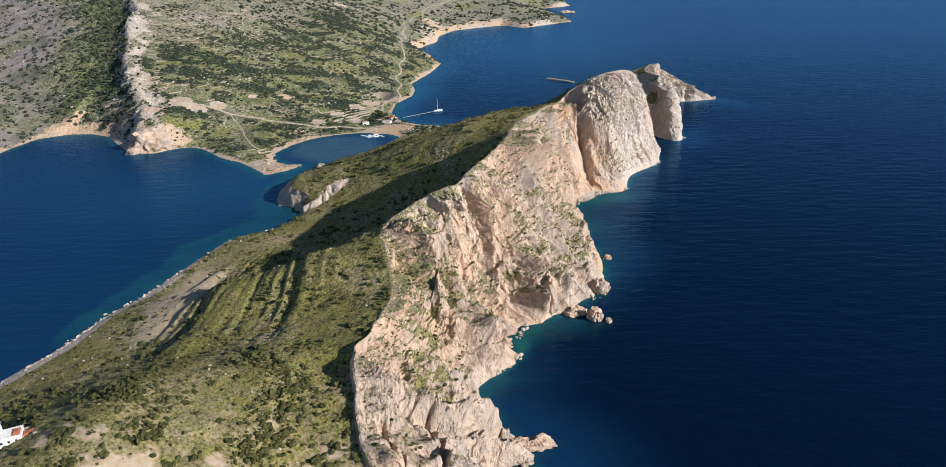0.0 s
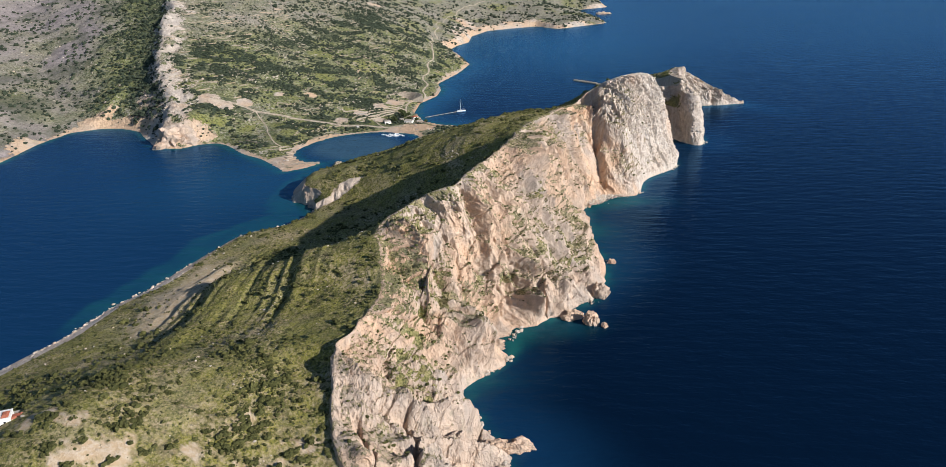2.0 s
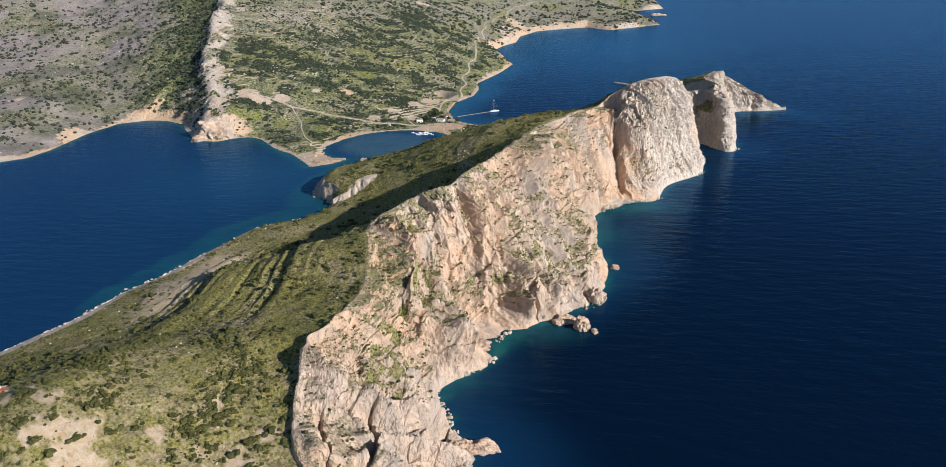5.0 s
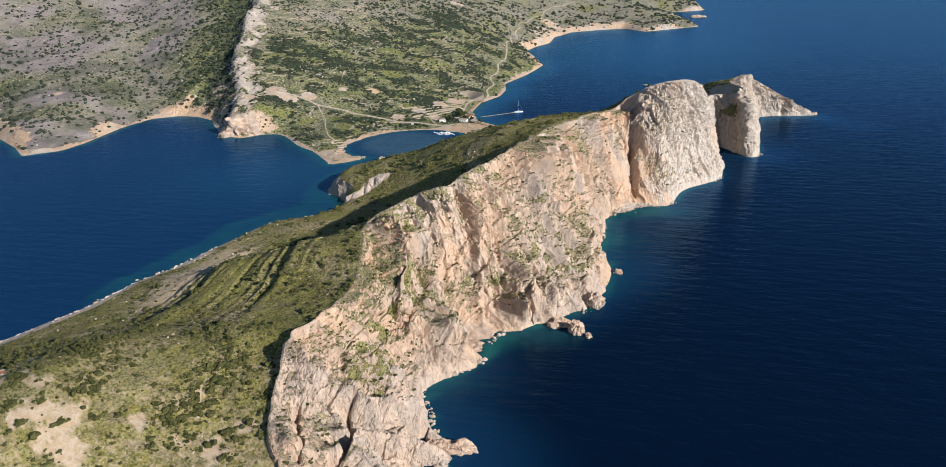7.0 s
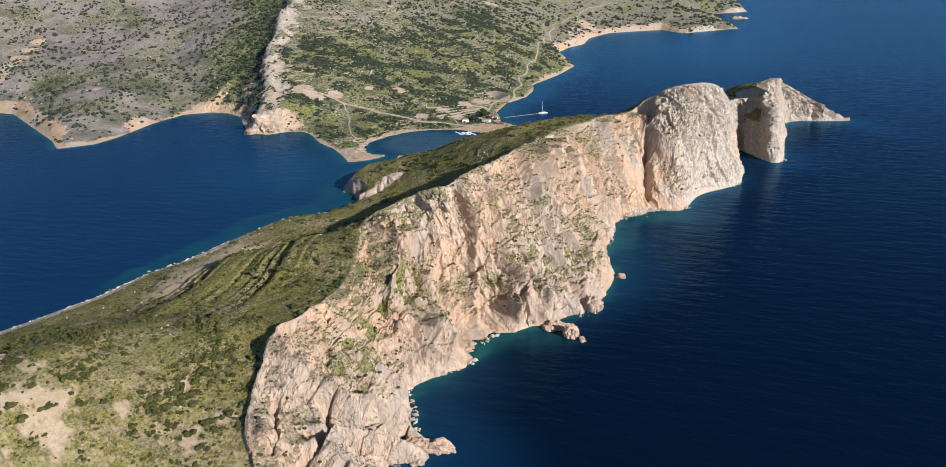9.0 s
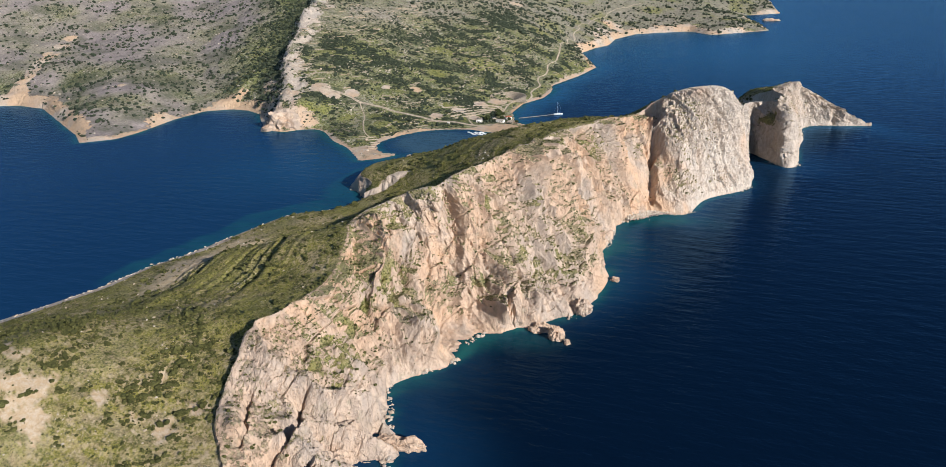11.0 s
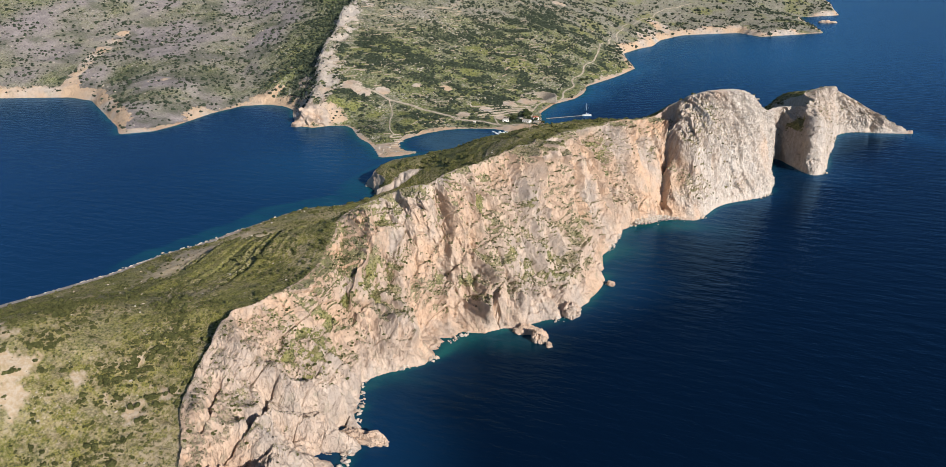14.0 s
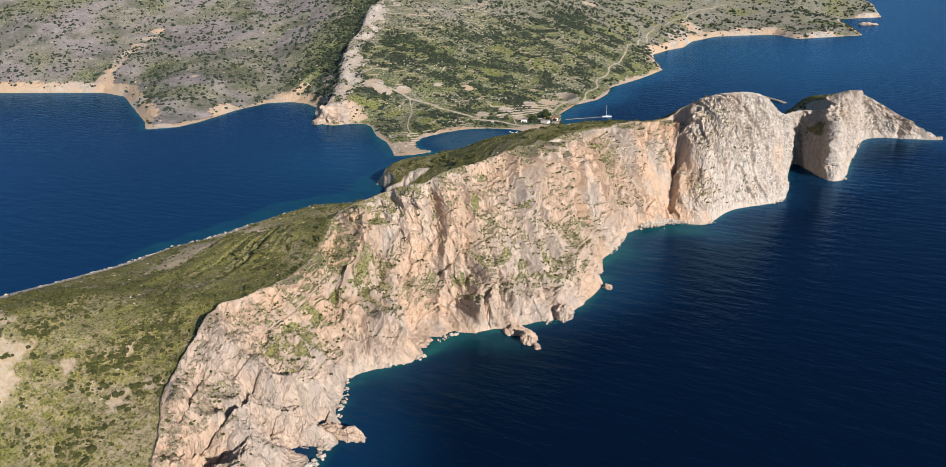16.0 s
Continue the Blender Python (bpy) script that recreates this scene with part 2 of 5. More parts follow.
CLIFF_FOOT = [
    (50, 140), (35, 205), (26, 262), (20, 305), (9, 330), (0, 350), (-8, 368), (4, 386), (22, 410),
    (26, 440), (50, 459), (70, 476), (88, 500), (97, 555), (86, 595), (87, 640), (89, 680), (105, 702),
    (115, 717), (138, 721), (147, 724), (154, 740), (166, 776), (207, 823), (206, 872), (205, 903), (209, 966), (247, 914),
    (263, 931), (267, 1000), (278, 1100), (300, 1132), (340, 1140), (368, 1147)]
NORTH_SHORE = [
    (-150, 90), (-320, 150), (-352, 250), (-326, 336), (-308, 376), (-297, 402), (-287, 425), (-281, 450), (-275, 474),
    (-262, 500), (-252, 535), (-240, 575), (-226, 612), (-192, 638), (-178, 682), (-204, 704), (-212, 745), (-203, 790),
    (-178, 845), (-128, 914), (-104, 960), (-70, 985), (-30, 1000), (35, 1000), (90, 1010), (125, 1030), (140, 1070), (150, 1110),
    (165, 1150), (195, 1180), (235, 1195), (285, 1180), (332, 1166), (366, 1156)]
# share of the crest's height at a third and two thirds of the cliff
CLIFF_SHAPE = [
    (.4, .7), (.4, .7), (.36, .62), (.36, .62), (.34, .60), (.40, .62), (.45, .62), (.42, .64), (.38, .66),
    (.32, .66), (.28, .62), (.26, .58), (.25, .56), (.25, .60), (.26, .62), (.30, .66), (.32, .70), (.28, .64),
    (.25, .54), (.38, .68), (.40, .80), (.46, .82), (.46, .80), (.42, .74), (.42, .74), (.50, .80), (.46, .78), (.80, .94),
    (.46, .76), (.46, .76), (.46, .76), (.46, .76), (.46, .76), (.46, .76)]
# share of the height left at 0.2, 0.45 and 0.7 of the northern slope
NORTH_SHAPE = [
    (.95, .9, .4), (1.0, 1.0, .6), (1.02, 1.0, .6), (1.0, .95, .55), (.83, .60, .33), (.80, .54, .29), (.83, .55, .30), (.86, .57, .30), (.77, .46, .24),
    (.52, .26, .14), (.42, .20, .12), (.40, .19, .11), (.41, .19, .11), (.44, .21, .11), (.62, .35, .17), (.86, .57, .29), (.92, .68, .38), (.92, .69, .38),
    (.90, .62, .31), (.80, .50, .26), (.70, .40, .2), (.70, .40, .2), (.70, .42, .2), (.72, .44, .2), (.72, .44, .2), (.80, .5, .2), (.72, .45, .2), (.70, .42, .2),
    (.90, .74, .42), (.90, .74, .42), (.88, .70, .40), (.82, .6, .34), (.78, .55, .3), (.78, .55, .3)]
# the rock fin along the western crest: its drop on the land side
FIN = [0, 0, 3.0, 4.0, 7.5, 2, 0] + [0] * 27
# low cliff on the northern point, as a share of the crest's height
BLUFF = [0] * 12 + [0, .01, .03, .09, .09, .03] + [0] * 16
BUMPS = [
    (38, 460, 14, 7, 17, 7), (24, 462, 25, 4.5, 12, -6), (43, 483, 25, 4.5, 10, -8), (-28, 436, 56, 6, 13, 6), (322, 1138, 4, 3.6, 9, -14), (206, 838, 6, 10, 8, 4), (170, 770, 5, 9, 8, 4),
    (18, 314, 2, 5.5, 6, 15), (91, 497, 6, 6, 9, 5), (72, 474, 5, 6, 7, 4), (44, 658, 84, 5, 12, -9), (53, 656, 56, 4, 14, -6), (88, 697, 30, 4, 7, -6), (32, 540, 69, 4, 16, -4), (18, 489, 61, 5, 16, -4), (62, 662, 50, 6, 20, 5),
    (-39, 452, 67, 4.5, 11, 7), (-25, 429, 49, 5, 11, 6), (-31, 440, 57, 3.5, 8, -3), (19, 518, 75, 3.5, 14, -5), (16, 482, 55, 3.5, 12, -5), (-11, 448, 45, 4, 12, -5),
    (-2, 444, 36, 7, 16, 5), (30, 505, 62, 6, 18, 5), (4, 492, 66, 6, 16, 5), (-24, 339, 31, 2.6, 3, -6), (48, 590, 62, 5, 18, 5), (58, 622, 58, 4, 16, -5), (66, 690, 62, 6, 16, 5)]
GREEN = [
    (-38, 425, 52, 12), (-35, 406, 44, 10), (-34, 397, 39, 9), (-43, 440, 60, 7), (9, 443, 16, 7), (17, 469, 29, 5), (42, 498, 42, 5), (61, 524, 31, 6),
    (66, 515, 22, 5), (-27, 343, 27, 6), (-37, 332, 32, 5), (-22, 355, 27, 5), (-39, 353, 36, 5), (-20, 330, 22, 4), (-22, 408, 31, 7), (-36, 370, 35, 7), (67, 668, 46, 5), (228, 965, 45, 9)]
BARE = [(-166, 243, 8), (-152, 238, 9), (-140, 237, 6), (-150, 251, 5), (-198, 267, 5), (-180, 262, 5), (-73, 276, 5), (-82, 262, 6), (-122, 262, 3), (-106, 288, 3), (-96, 258, 4)]
CLEFTS = [
    (-33, 311, -24, 287, 8, 1.5), (-24, 287, -26, 250, 10, 1.9), (-19, 303, 7, 325, 4, 1.2), (-52, 292, -40, 262, 5, 1.4), (112, 733, 104, 775, 12, 5), (104, 775, 102, 802, 16, 9), (2, 322, 12, 318, 7, 1.6), (-12, 366, -2, 352, 9, 1.8)]
crest_a, foot_a, shore_a = (np.array(a, float) for a in (CREST, CLIFF_FOOT, NORTH_SHORE))
gap = np.hypot(*np.diff((crest_a[:, :2] + foot_a) / 2, axis=0).T)
stations = np.concatenate([k + np.linspace(0, 1, max(3, int(g / 1.02)), endpoint=False) for k, g in enumerate(gap)] + [[len(gap)]])
cr, ft, sh = spline(crest_a, stations), spline(foot_a, stations), spline(shore_a, stations)
cs = np.clip(spline(CLIFF_SHAPE, stations), 0.05, 0.95)
ns = np.clip(spline(NORTH_SHAPE, stations), 0.02, 1.1)
fin = np.maximum(spline(np.array(FIN, float)[:, None], stations)[:, 0], 0)
ragged = np.column_stack([stations * 0 + 3.3, np.concatenate([[0], np.cumsum(np.hypot(*np.diff(cr[:, :2], axis=0).T))]), stations * 0])
fin_part = smooth(6.5, 4.5, stations)
fin *= 0.5 + 0.7 * smooth(-0.5, 0.5, fbm(ragged, 14, 3, 0.6, 237))
cr[:, 0] += (0.8 + 2.6 * fin_part) * fbm(ragged, 11, 4, 0.6, 231)
cr[:, 2] += (0.8 + 1.6 * fin_part) * fbm(ragged, 12, 3, 0.6, 233)
cr[:, 2] = np.maximum(cr[:, 2], 0.8)
NU, NV = 205, 180
along = np.concatenate([[0], np.cumsum(np.hypot(*np.diff(cr[:, :2], axis=0).T))])


def profile(knots, values, u):
    """Rows of values at the knots, read at u, with monotone joints."""
    return np.stack([np.interp(u, knots, row) for row in values])


u = np.linspace(-0.12, 1, NU)
share = profile([-0.12, 0, 1 / 3, 2 / 3, 1], np.column_stack([np.full(len(cs), -0.12), np.zeros(len(cs)), cs, np.ones(len(cs))]), u)
cliff = np.empty((len(cr), NU, 3))
cliff[..., :2] = ft[:, None] + (cr[:, None, :2] - ft[:, None]) * u[None, :, None]
cliff[..., 2] = share * cr[:, None, 2]
v = np.linspace(0, 1.06, NV) ** 1.15
v[-1] = 1.08
bluff_n = np.maximum(spline(np.array(BLUFF, float)[:, None], stations)[:, 0], 0)
share = profile([0, 0.2, 0.45, 0.7, 0.968, 1, 1.08], np.column_stack([np.ones(len(ns)), ns, 0.03 + 0.15 * (ns[:, 2] - 0.03) + bluff_n, np.full(len(ns), 0.03), np.full(len(ns), -0.06)]), v)
north = np.empty((len(cr), NV, 3))
north[..., :2] = cr[:, None, :2] + (sh[:, None] - cr[:, None, :2]) * v[None, :, None]
north[..., 2] = share * cr[:, 2][:, None]
# the western knoll by the lighthouse
north[..., 2] += 27 * np.exp(-((north[..., 0] + 192) ** 2 + (north[..., 1] - 252) ** 2) / 66 ** 2) * smooth(0, 0.25, v)
land = np.concatenate([cliff, north[:, 1:]], 1)
nr, nc = land.shape[:2]
# soften the profile's joints
for _ in range(13):
    land[:, 1:-1, 2] = (land[:, :-2, 2] + 2 * land[:, 1:-1, 2] + land[:, 2:, 2]) / 4
# the fin's drop on the land side
land[:, NU:, 2] -= fin[:, None] * (smooth(0.002, 0.009, v) * (1 - smooth(0.05, 0.22, v)))[None, 1:]
flat = land.reshape(-1, 3)
normal = grid_normals(land).reshape(-1, 3)
if normal[:, 2].mean() < 0:
    normal = -normal
col = np.tile(np.arange(nc), nr)
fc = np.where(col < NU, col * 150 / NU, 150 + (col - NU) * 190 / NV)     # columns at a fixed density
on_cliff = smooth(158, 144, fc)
above = smooth(-2, 15, flat[:, 2])
# buttresses and gullies down the cliff, blocks and ledges on them
mid = np.concatenate([[0], np.cumsum(np.hypot(*np.diff((cr[:, :2] + ft) / 2, axis=0).T))])
face = np.column_stack([np.repeat(mid, nc), fc * 0.75, np.zeros(len(flat))])
sway = 5.0 * vnoise(face / 30, 15) + 2.0 * vnoise(face / 9, 16)
face[:, 0] += sway
# the great gullies follow the fall line, which runs askew to the sections in the middle of the wall
askew = face.copy()
askew[:, 0] -= 55 * smooth(370, 450, flat[:, 1]) * smooth(690, 570, flat[:, 1]) * np.clip(fc / 150, 0, 1)
ribs = fbm(askew, (25, 95, 1), 2, 0.5, 11, True)
knobs = fbm(flat, (11, 11, 16), 4, 0.55, 21, True)
blocks = fbm(flat, (3.6, 3.6, 4.6), 3, 0.55, 31, True)
slabs = flat * np.array([1, 1, 0.55])
warped = slabs + 3.0 * np.column_stack([vnoise(flat / 9 + k * 7.3, 140 + k) for k in range(3)])
big_cell, big_gap = cells(warped, 15, 150)
cell, cell_gap = cells(warped, 6.0, 160)
chip, chip_gap = cells(warped, 2.4, 170)
flutes = fbm(face, (6.5, 26, 1), 4, 0.55, 131, True)
lobe = smooth(214, 226, flat[:, 0]) * smooth(890, 910, flat[:, 1])
dome = smooth(-5, 7, flat[:, 0] - 128 + 0.30 * (flat[:, 1] - 715)) * smooth(695, 712, flat[:, 1])
tame = 1 - dome * (0.96 - 0.5 * lobe)
burly = 0.75 + 0.75 * smooth(-0.3, 0.4, vnoise(face / 60, 17))
rough = tame * burly * (21.0 * (ribs - 0.2) + 3.2 * (flutes - 0.1))
rough += tame * 8.0 * smooth(75, 25, flat[:, 2]) * (fbm(face, (15, 38, 1), 2, 0.45, 191, True) - 0.25)
rough += (1 - tame) * (1.4 * (cell - 0.5) + 0.7 * (chip - 0.5) - 0.7 * smooth(0.10, 0.0, cell_gap) + 0.3 * blocks + 5.6 * fbm(face + 0.35 * face[:, 1:2] * np.array([1, 0, 0]), (6.0, 42, 1), 4, 0.6, 193, True) + 1.4 * fbm(flat, (16, 16, 22), 2, 0.5, 195))
calm = 0.15 + 0.85 * smooth(-0.15, 0.25, fbm(flat, (30, 30, 45), 3, 0.5, 135))
rough += (0.35 + 0.65 * tame * calm) * 0.9 * fbm(face, (3.0, 12, 1), 3, 0.55, 137, True) + 0.7 * (knobs - 0.1) + 0.35 * blocks
near_face = smooth(390, 330, flat[:, 1])
rough += (0.3 + 0.7 * tame * calm) * ((2.8 - 1.8 * near_face) * fbm(warped, 7.5, 3, 0.6, 139, True) + 0.8 * fbm(flat, (1.9, 1.9, 2.6), 2, 0.6, 141, True))
rough += 7.5 * (0.10 + 0.90 * tame) * (big_cell - 0.5) + (0.3 + 0.7 * tame) * (4.2 - 1.8 * near_face) * calm * (cell - 0.5) + (0.5 + 1.2 * calm) * (chip - 0.5)
rough *= 0.75 + 0.35 * smooth(30, 80, flat[:, 2])
rough -= 1.8 * (0.25 + 0.75 * tame) * smooth(0.07, 0.0, big_gap) + 0.7 * calm * smooth(0.09, 0.0, cell_gap) + 0.2 * calm * smooth(0.10, 0.0, chip_gap)
# the smooth scree fan below the gully
scree = np.exp(-((flat[:, 0] - 104) ** 2 + (flat[:, 1] - 735) ** 2) / 24 ** 2)
rough *= 1 - 0.85 * scree
# smoother walls in the corner by the dome and at the top of the western face
for bx, by, bz, reach in ((122, 768, 45, 22), (-30, 461, 82, 16), (-42, 284, 30, 16), (-33, 268, 20, 9)):
    rough *= 1 - 0.75 * np.exp(-((flat[:, 0] - bx) ** 2 + (flat[:, 1] - by) ** 2 + (flat[:, 2] - bz) ** 2) / reach ** 2)
# buttresses that stand out and hollows: x, y, z, reach across and up, and how far
for bx, by, bz, across, up, far in BUMPS:
    rough += far * np.exp(-((flat[:, 0] - bx) ** 2 + (flat[:, 1] - by) ** 2) / across ** 2 - ((flat[:, 2] - bz) / up) ** 2)
# clefts: from x, y to x, y, depth and half width
cleft = np.zeros(len(flat))
for xa, ya, xb, yb, deep, half in CLEFTS:
    line = np.array([(xa, ya), (xb, yb)], float)
    wob = flat[:, :2] + 1.6 * np.column_stack([vnoise(flat / 5, 181), vnoise(flat / 5, 182)])
    cleft += deep * np.exp(-(to_line(wob, line) / half) ** 2)
edge = smooth(0, 12, 150 - fc)
flat = flat + normal * (rough * on_cliff * (0.2 + 0.8 * edge) * (0.15 + 0.85 * above))[:, None]
# gentle relief on the northern slope: gullies that run down it
slope_p = np.column_stack([np.repeat(along, nc), fc * 1.3, np.zeros(len(flat))])
slope_p[:, 1] += 0.22 * slope_p[:, 0] + 5 * vnoise(flat / 28, 43)
gullies = fbm(slope_p, (70, 9, 1), 4, 0.65, 41, True)
lumps = fbm(flat, (14, 14, 14), 4, 0.5, 51)
flat[:, 2] -= np.where(col < NU, cleft, 0)
# ravines that run side by side down to the western flats, each with a steep shaded bank
lean = flat[:, 0] - (0.04 + 0.2 * smooth(-165, -230, flat[:, 0])) * (flat[:, 1] - 450)
fan = np.column_stack([lean + 5 * vnoise(flat / 45, 44), flat[:, 1] + 40, 0 * lean])
saw = fbm(fan, (9, 150, 1), 3, 0.6, 45, True)
ravine = smooth(330, 430, flat[:, 1]) * smooth(600, 490, flat[:, 1]) * smooth(-232, -195, flat[:, 0]) * smooth(-92, -122, flat[:, 0])
bank = smooth(-7, 1, lean + 183 + 5 * vnoise(flat / 30, 46)) * smooth(40, 0, lean + 183) * smooth(350, 385, flat[:, 1]) * smooth(575, 500, flat[:, 1])
shore_bank = smooth(-4, 1, lean + 232 + 4 * vnoise(flat / 30, 47)) * smooth(22, 0, lean + 232) * smooth(465, 480, flat[:, 1]) * smooth(560, 520, flat[:, 1])
flat[:, 2] += (1 - on_cliff) * smooth(1, 12, flat[:, 2]) * (3.0 * (saw - 0.1) * ravine + 4.5 * bank + 2.5 * shore_bank + 0.35 * gullies + 1.3 * lumps)
# the low cliff of the northern point: a scarp that runs inland from the shore
scarp_y = np.interp(flat[:, 0], [-215, -196, -178, -150, -120, -85], [716, 698, 676, 685, 692, 700])
behind = flat[:, 1] - scarp_y + 5 * fbm(flat * [1, 1, 0], 15, 3, 0.55, 48, True)
reach = smooth(-118, -158, flat[:, 0]) * (1 - on_cliff) * (flat[:, 1] < 800)
flat[:, 2] += reach * (5.5 - 2.0 * smooth(-185, -205, flat[:, 0])) * smooth(-2.2, 2.2, behind) * smooth(85, 12, behind) * smooth(-1, 1.5, flat[:, 2])
low = reach * smooth(-5, -1, behind) * smooth(6, 1, behind)
low = np.maximum(low, np.repeat(smooth(0.02, 0.08, bluff_n), nc) * np.tile(np.concatenate([np.zeros(NU), smooth(0.945, 0.97, v[1:])]), nr))
flat[:, 0] += low * (3.0 * (fbm(flat, (16, 16, 40), 3, 0.55, 48, True) - 0.2) + 2.0 * (cell - 0.5))
flat[:, 1] += low * 3.0 * (fbm(flat, (11, 11, 40), 3, 0.55, 49, True) - 0.2)
veg = smooth(144, 156, fc) * smooth(1.2, 4.0, flat[:, 2] + 1.2 * lumps)
new_n = grid_normals(flat.reshape(nr, nc, 3)).reshape(-1, 3)
if new_n[:, 2].mean() < 0:
    new_n = -new_n
veg = np.maximum(veg * smooth(0.25, 0.5, new_n[:, 2]), (0.72 - 0.22 * near_face) * on_cliff * smooth(0.50, 0.74, new_n[:, 2] + 0.25 * fbm(flat, (22, 22, 22), 3, 0.5, 68)) * smooth(8, 20, flat[:, 2]) * (1 - scree))
in_gully = smooth(0.12, -0.25, ribs + 0.4 * fbm(flat, (18, 18, 18), 3, 0.5, 69)) * smooth(12, 30, flat[:, 2]) * smooth(740, 690, flat[:, 1]) * smooth(0.02, 0.28, new_n[:, 2])
veg = np.maximum(veg, (0.80 - 0.35 * near_face) * on_cliff * in_gully) * (1 - 0.85 * on_cliff * smooth(790, 815, flat[:, 1]) * (1 - 0.5 * lobe))
green_spots = np.zeros(len(flat))
for bx, by, bz, reach in GREEN:
    green_spots = np.maximum(green_spots, np.exp(-((flat[:, 0] - bx) ** 2 + (flat[:, 1] - by) ** 2 + (flat[:, 2] - bz) ** 2) / (1.3 * reach) ** 2))
veg = np.maximum(veg, 0.85 * smooth(0.36, 0.70, (1 - 0.18 * near_face) * green_spots + (0.6 + 0.25 * near_face) * fbm(flat, (5, 5, 7), 3, 0.6, 67)))
bare = np.zeros(len(flat))
for bx, by, reach in BARE:
    bare = np.maximum(bare, np.exp(-((flat[:, 0] - bx) ** 2 + (flat[:, 1] - by) ** 2) / (1.9 * reach) ** 2))
bare = 0.95 * smooth(0.40, 0.56, 0.72 * bare + 0.7 * fbm(flat, (6, 6, 6), 5, 0.65, 65))
flats = np.exp(-((flat[:, 0] + 222) / 26) ** 2 - ((flat[:, 1] - 470) / 75) ** 2) * (1 - on_cliff)
lush = np.clip(0.45 * smooth(0.0, 0.5, fbm(flat, (45, 45, 45), 3, 0.5, 61)) + (0.45 - 0.35 * near_face) * green_spots + 0.4 * on_cliff * in_gully, 0, 1)
sand = np.maximum(bare, 0.32 * smooth(345, 265, flat[:, 1]) * (flat[:, 0] > -175) * smooth(-0.05, 0.3, fbm(flat, (4, 4, 4), 4, 0.65, 66)))
sand = np.maximum(sand, 0.75 * smooth(0.25, 0.7, flats + 0.35 * fbm(flat, (9, 9, 9), 4, 0.6, 64)))
cliff_dry = 0.28 * on_cliff * (1 - 0.5 * green_spots)
dry = np.clip(0.3 * flats + 0.16 * smooth(0.05, 0.5, fbm(flat, (36, 36, 36), 3, 0.5, 63)) + cliff_dry, 0, 1)
warm = np.clip(0.45 + 0.9 * fbm(flat, (60, 60, 60), 2, 0.5, 71) + 0.8 * np.exp(-((flat[:, 0] - 85) ** 2 + (flat[:, 1] - 760) ** 2) / 50 ** 2) - 0.4 * smooth(800, 830, flat[:, 1]), 0, 1)
chalk = dome * smooth(-0.5, 0.1, fbm(flat, (30, 30, 40), 3, 0.5, 75) + 0.2) * (0.68 - 0.2 * lobe)
ochre = np.exp(-((flat[:, 0] - 198) ** 2 + (flat[:, 1] - 838) ** 2) / 20 ** 2 - ((flat[:, 2] - 42) / 26) ** 2)
chalk *= 1 - 0.6 * ochre
warm = np.clip(warm + 0.9 * ochre, 0, 1)
stony = smooth(0.0, 0.4, fbm(flat, (30, 30, 30), 3, 0.5, 81))
strand = np.tile(np.concatenate([np.zeros(NU), smooth(0.962, 0.974, v[1:])]), nr) * smooth(580, 480, flat[:, 1])
veg *= 1 - smooth(0.2, 0.6, np.maximum(low, strand) + 0.3 * lumps)
chalk = np.maximum(chalk, 0.8 * strand)
chalk = np.maximum(chalk, 0.3 * low)
head_faces = grid_faces(nr, nc)
crisp = (fc[head_faces[:, 0]] > 151) & (low[head_faces[:, 0]] < 0.2)
headland = tagged(new("ground_headland", mesh_of("headland", flat, head_faces, headland_mat, {"veg": veg, "lush": lush, "warm": warm, "stony": stony, "dry": dry, "sand": sand, "chalk": chalk, "wood": 0 * sand}, crisp)),
                  "rocky limestone headland with pale sea cliffs and scrub on its landward slope", "headland", kind="structure")
HEAD, HEAD_N, HEAD_VEG = flat, new_n, veg

# ---------------------------------------------------------------- the mainland
SHORE_WEST = [
    (-1700, 700), (-1400, 800), (-1187, 876), (-1074, 921), (-985, 956), (-918, 947), (-805, 875), (-717, 819), (-690, 795), (-675, 783), (-640, 815), (-634, 850),
    (-640, 935), (-628, 998), (-595, 1022), (-559, 1020), (-526, 1003), (-508, 975), (-470, 927), (-447, 912), (-425, 910), (-410, 928), (-389, 937),
    (-370, 927), (-331, 883), (-301, 861), (-279, 838), (-253, 806), (-231, 821), (-219, 838), (-247, 855), (-262, 876), (-263, 902), (-251, 935),
    (-233, 962), (-204, 982), (-171, 990), (-123, 977), (-108, 955)]
SHORE_EAST = [
    (-70, 930), (-20, 985), (-63, 1024), (-90, 1032), (-117, 1052), (-138, 1112), (-137, 1173), (-115, 1230), (-114, 1281), (-125, 1338), (-97, 1444),
    (-82, 1548), (-121, 1640), (-148, 1738), (-130, 1820), (-108, 1870), (-108, 1980), (-69, 2094), (-2, 2139), (69, 2180), (128, 2110), (278, 2235),
    (233, 2424), (212, 2614), (327, 2703), (296, 3113), (255, 3366), (200, 3900), (-1700, 3900)]
HEIGHTS_EAST = [
    (-430, 950, 30), (-444, 987, 36), (-522, 1119, 72), (-548, 1205, 92), (-580, 1290, 121), (-560, 1332, 130), (-610, 1420, 150), (-690, 1600, 185),
    (-354, 1139, 47), (-381, 1400, 76), (-384, 1608, 106), (-203, 1429, 40), (-226, 1594, 58), (-173, 1196, 10), (-105, 1061, 5), (-300, 950, 9),
    (-330, 1010, 14), (-200, 1015, 4), (-250, 1100, 16), (-230, 1290, 24), (-259, 1850, 68), (-103, 2269, 48), (-450, 1950, 130), (-100, 2600, 100),
    (120, 2800, 60), (110, 2330, 34), (-600, 2500, 220), (-300, 3300, 200)]
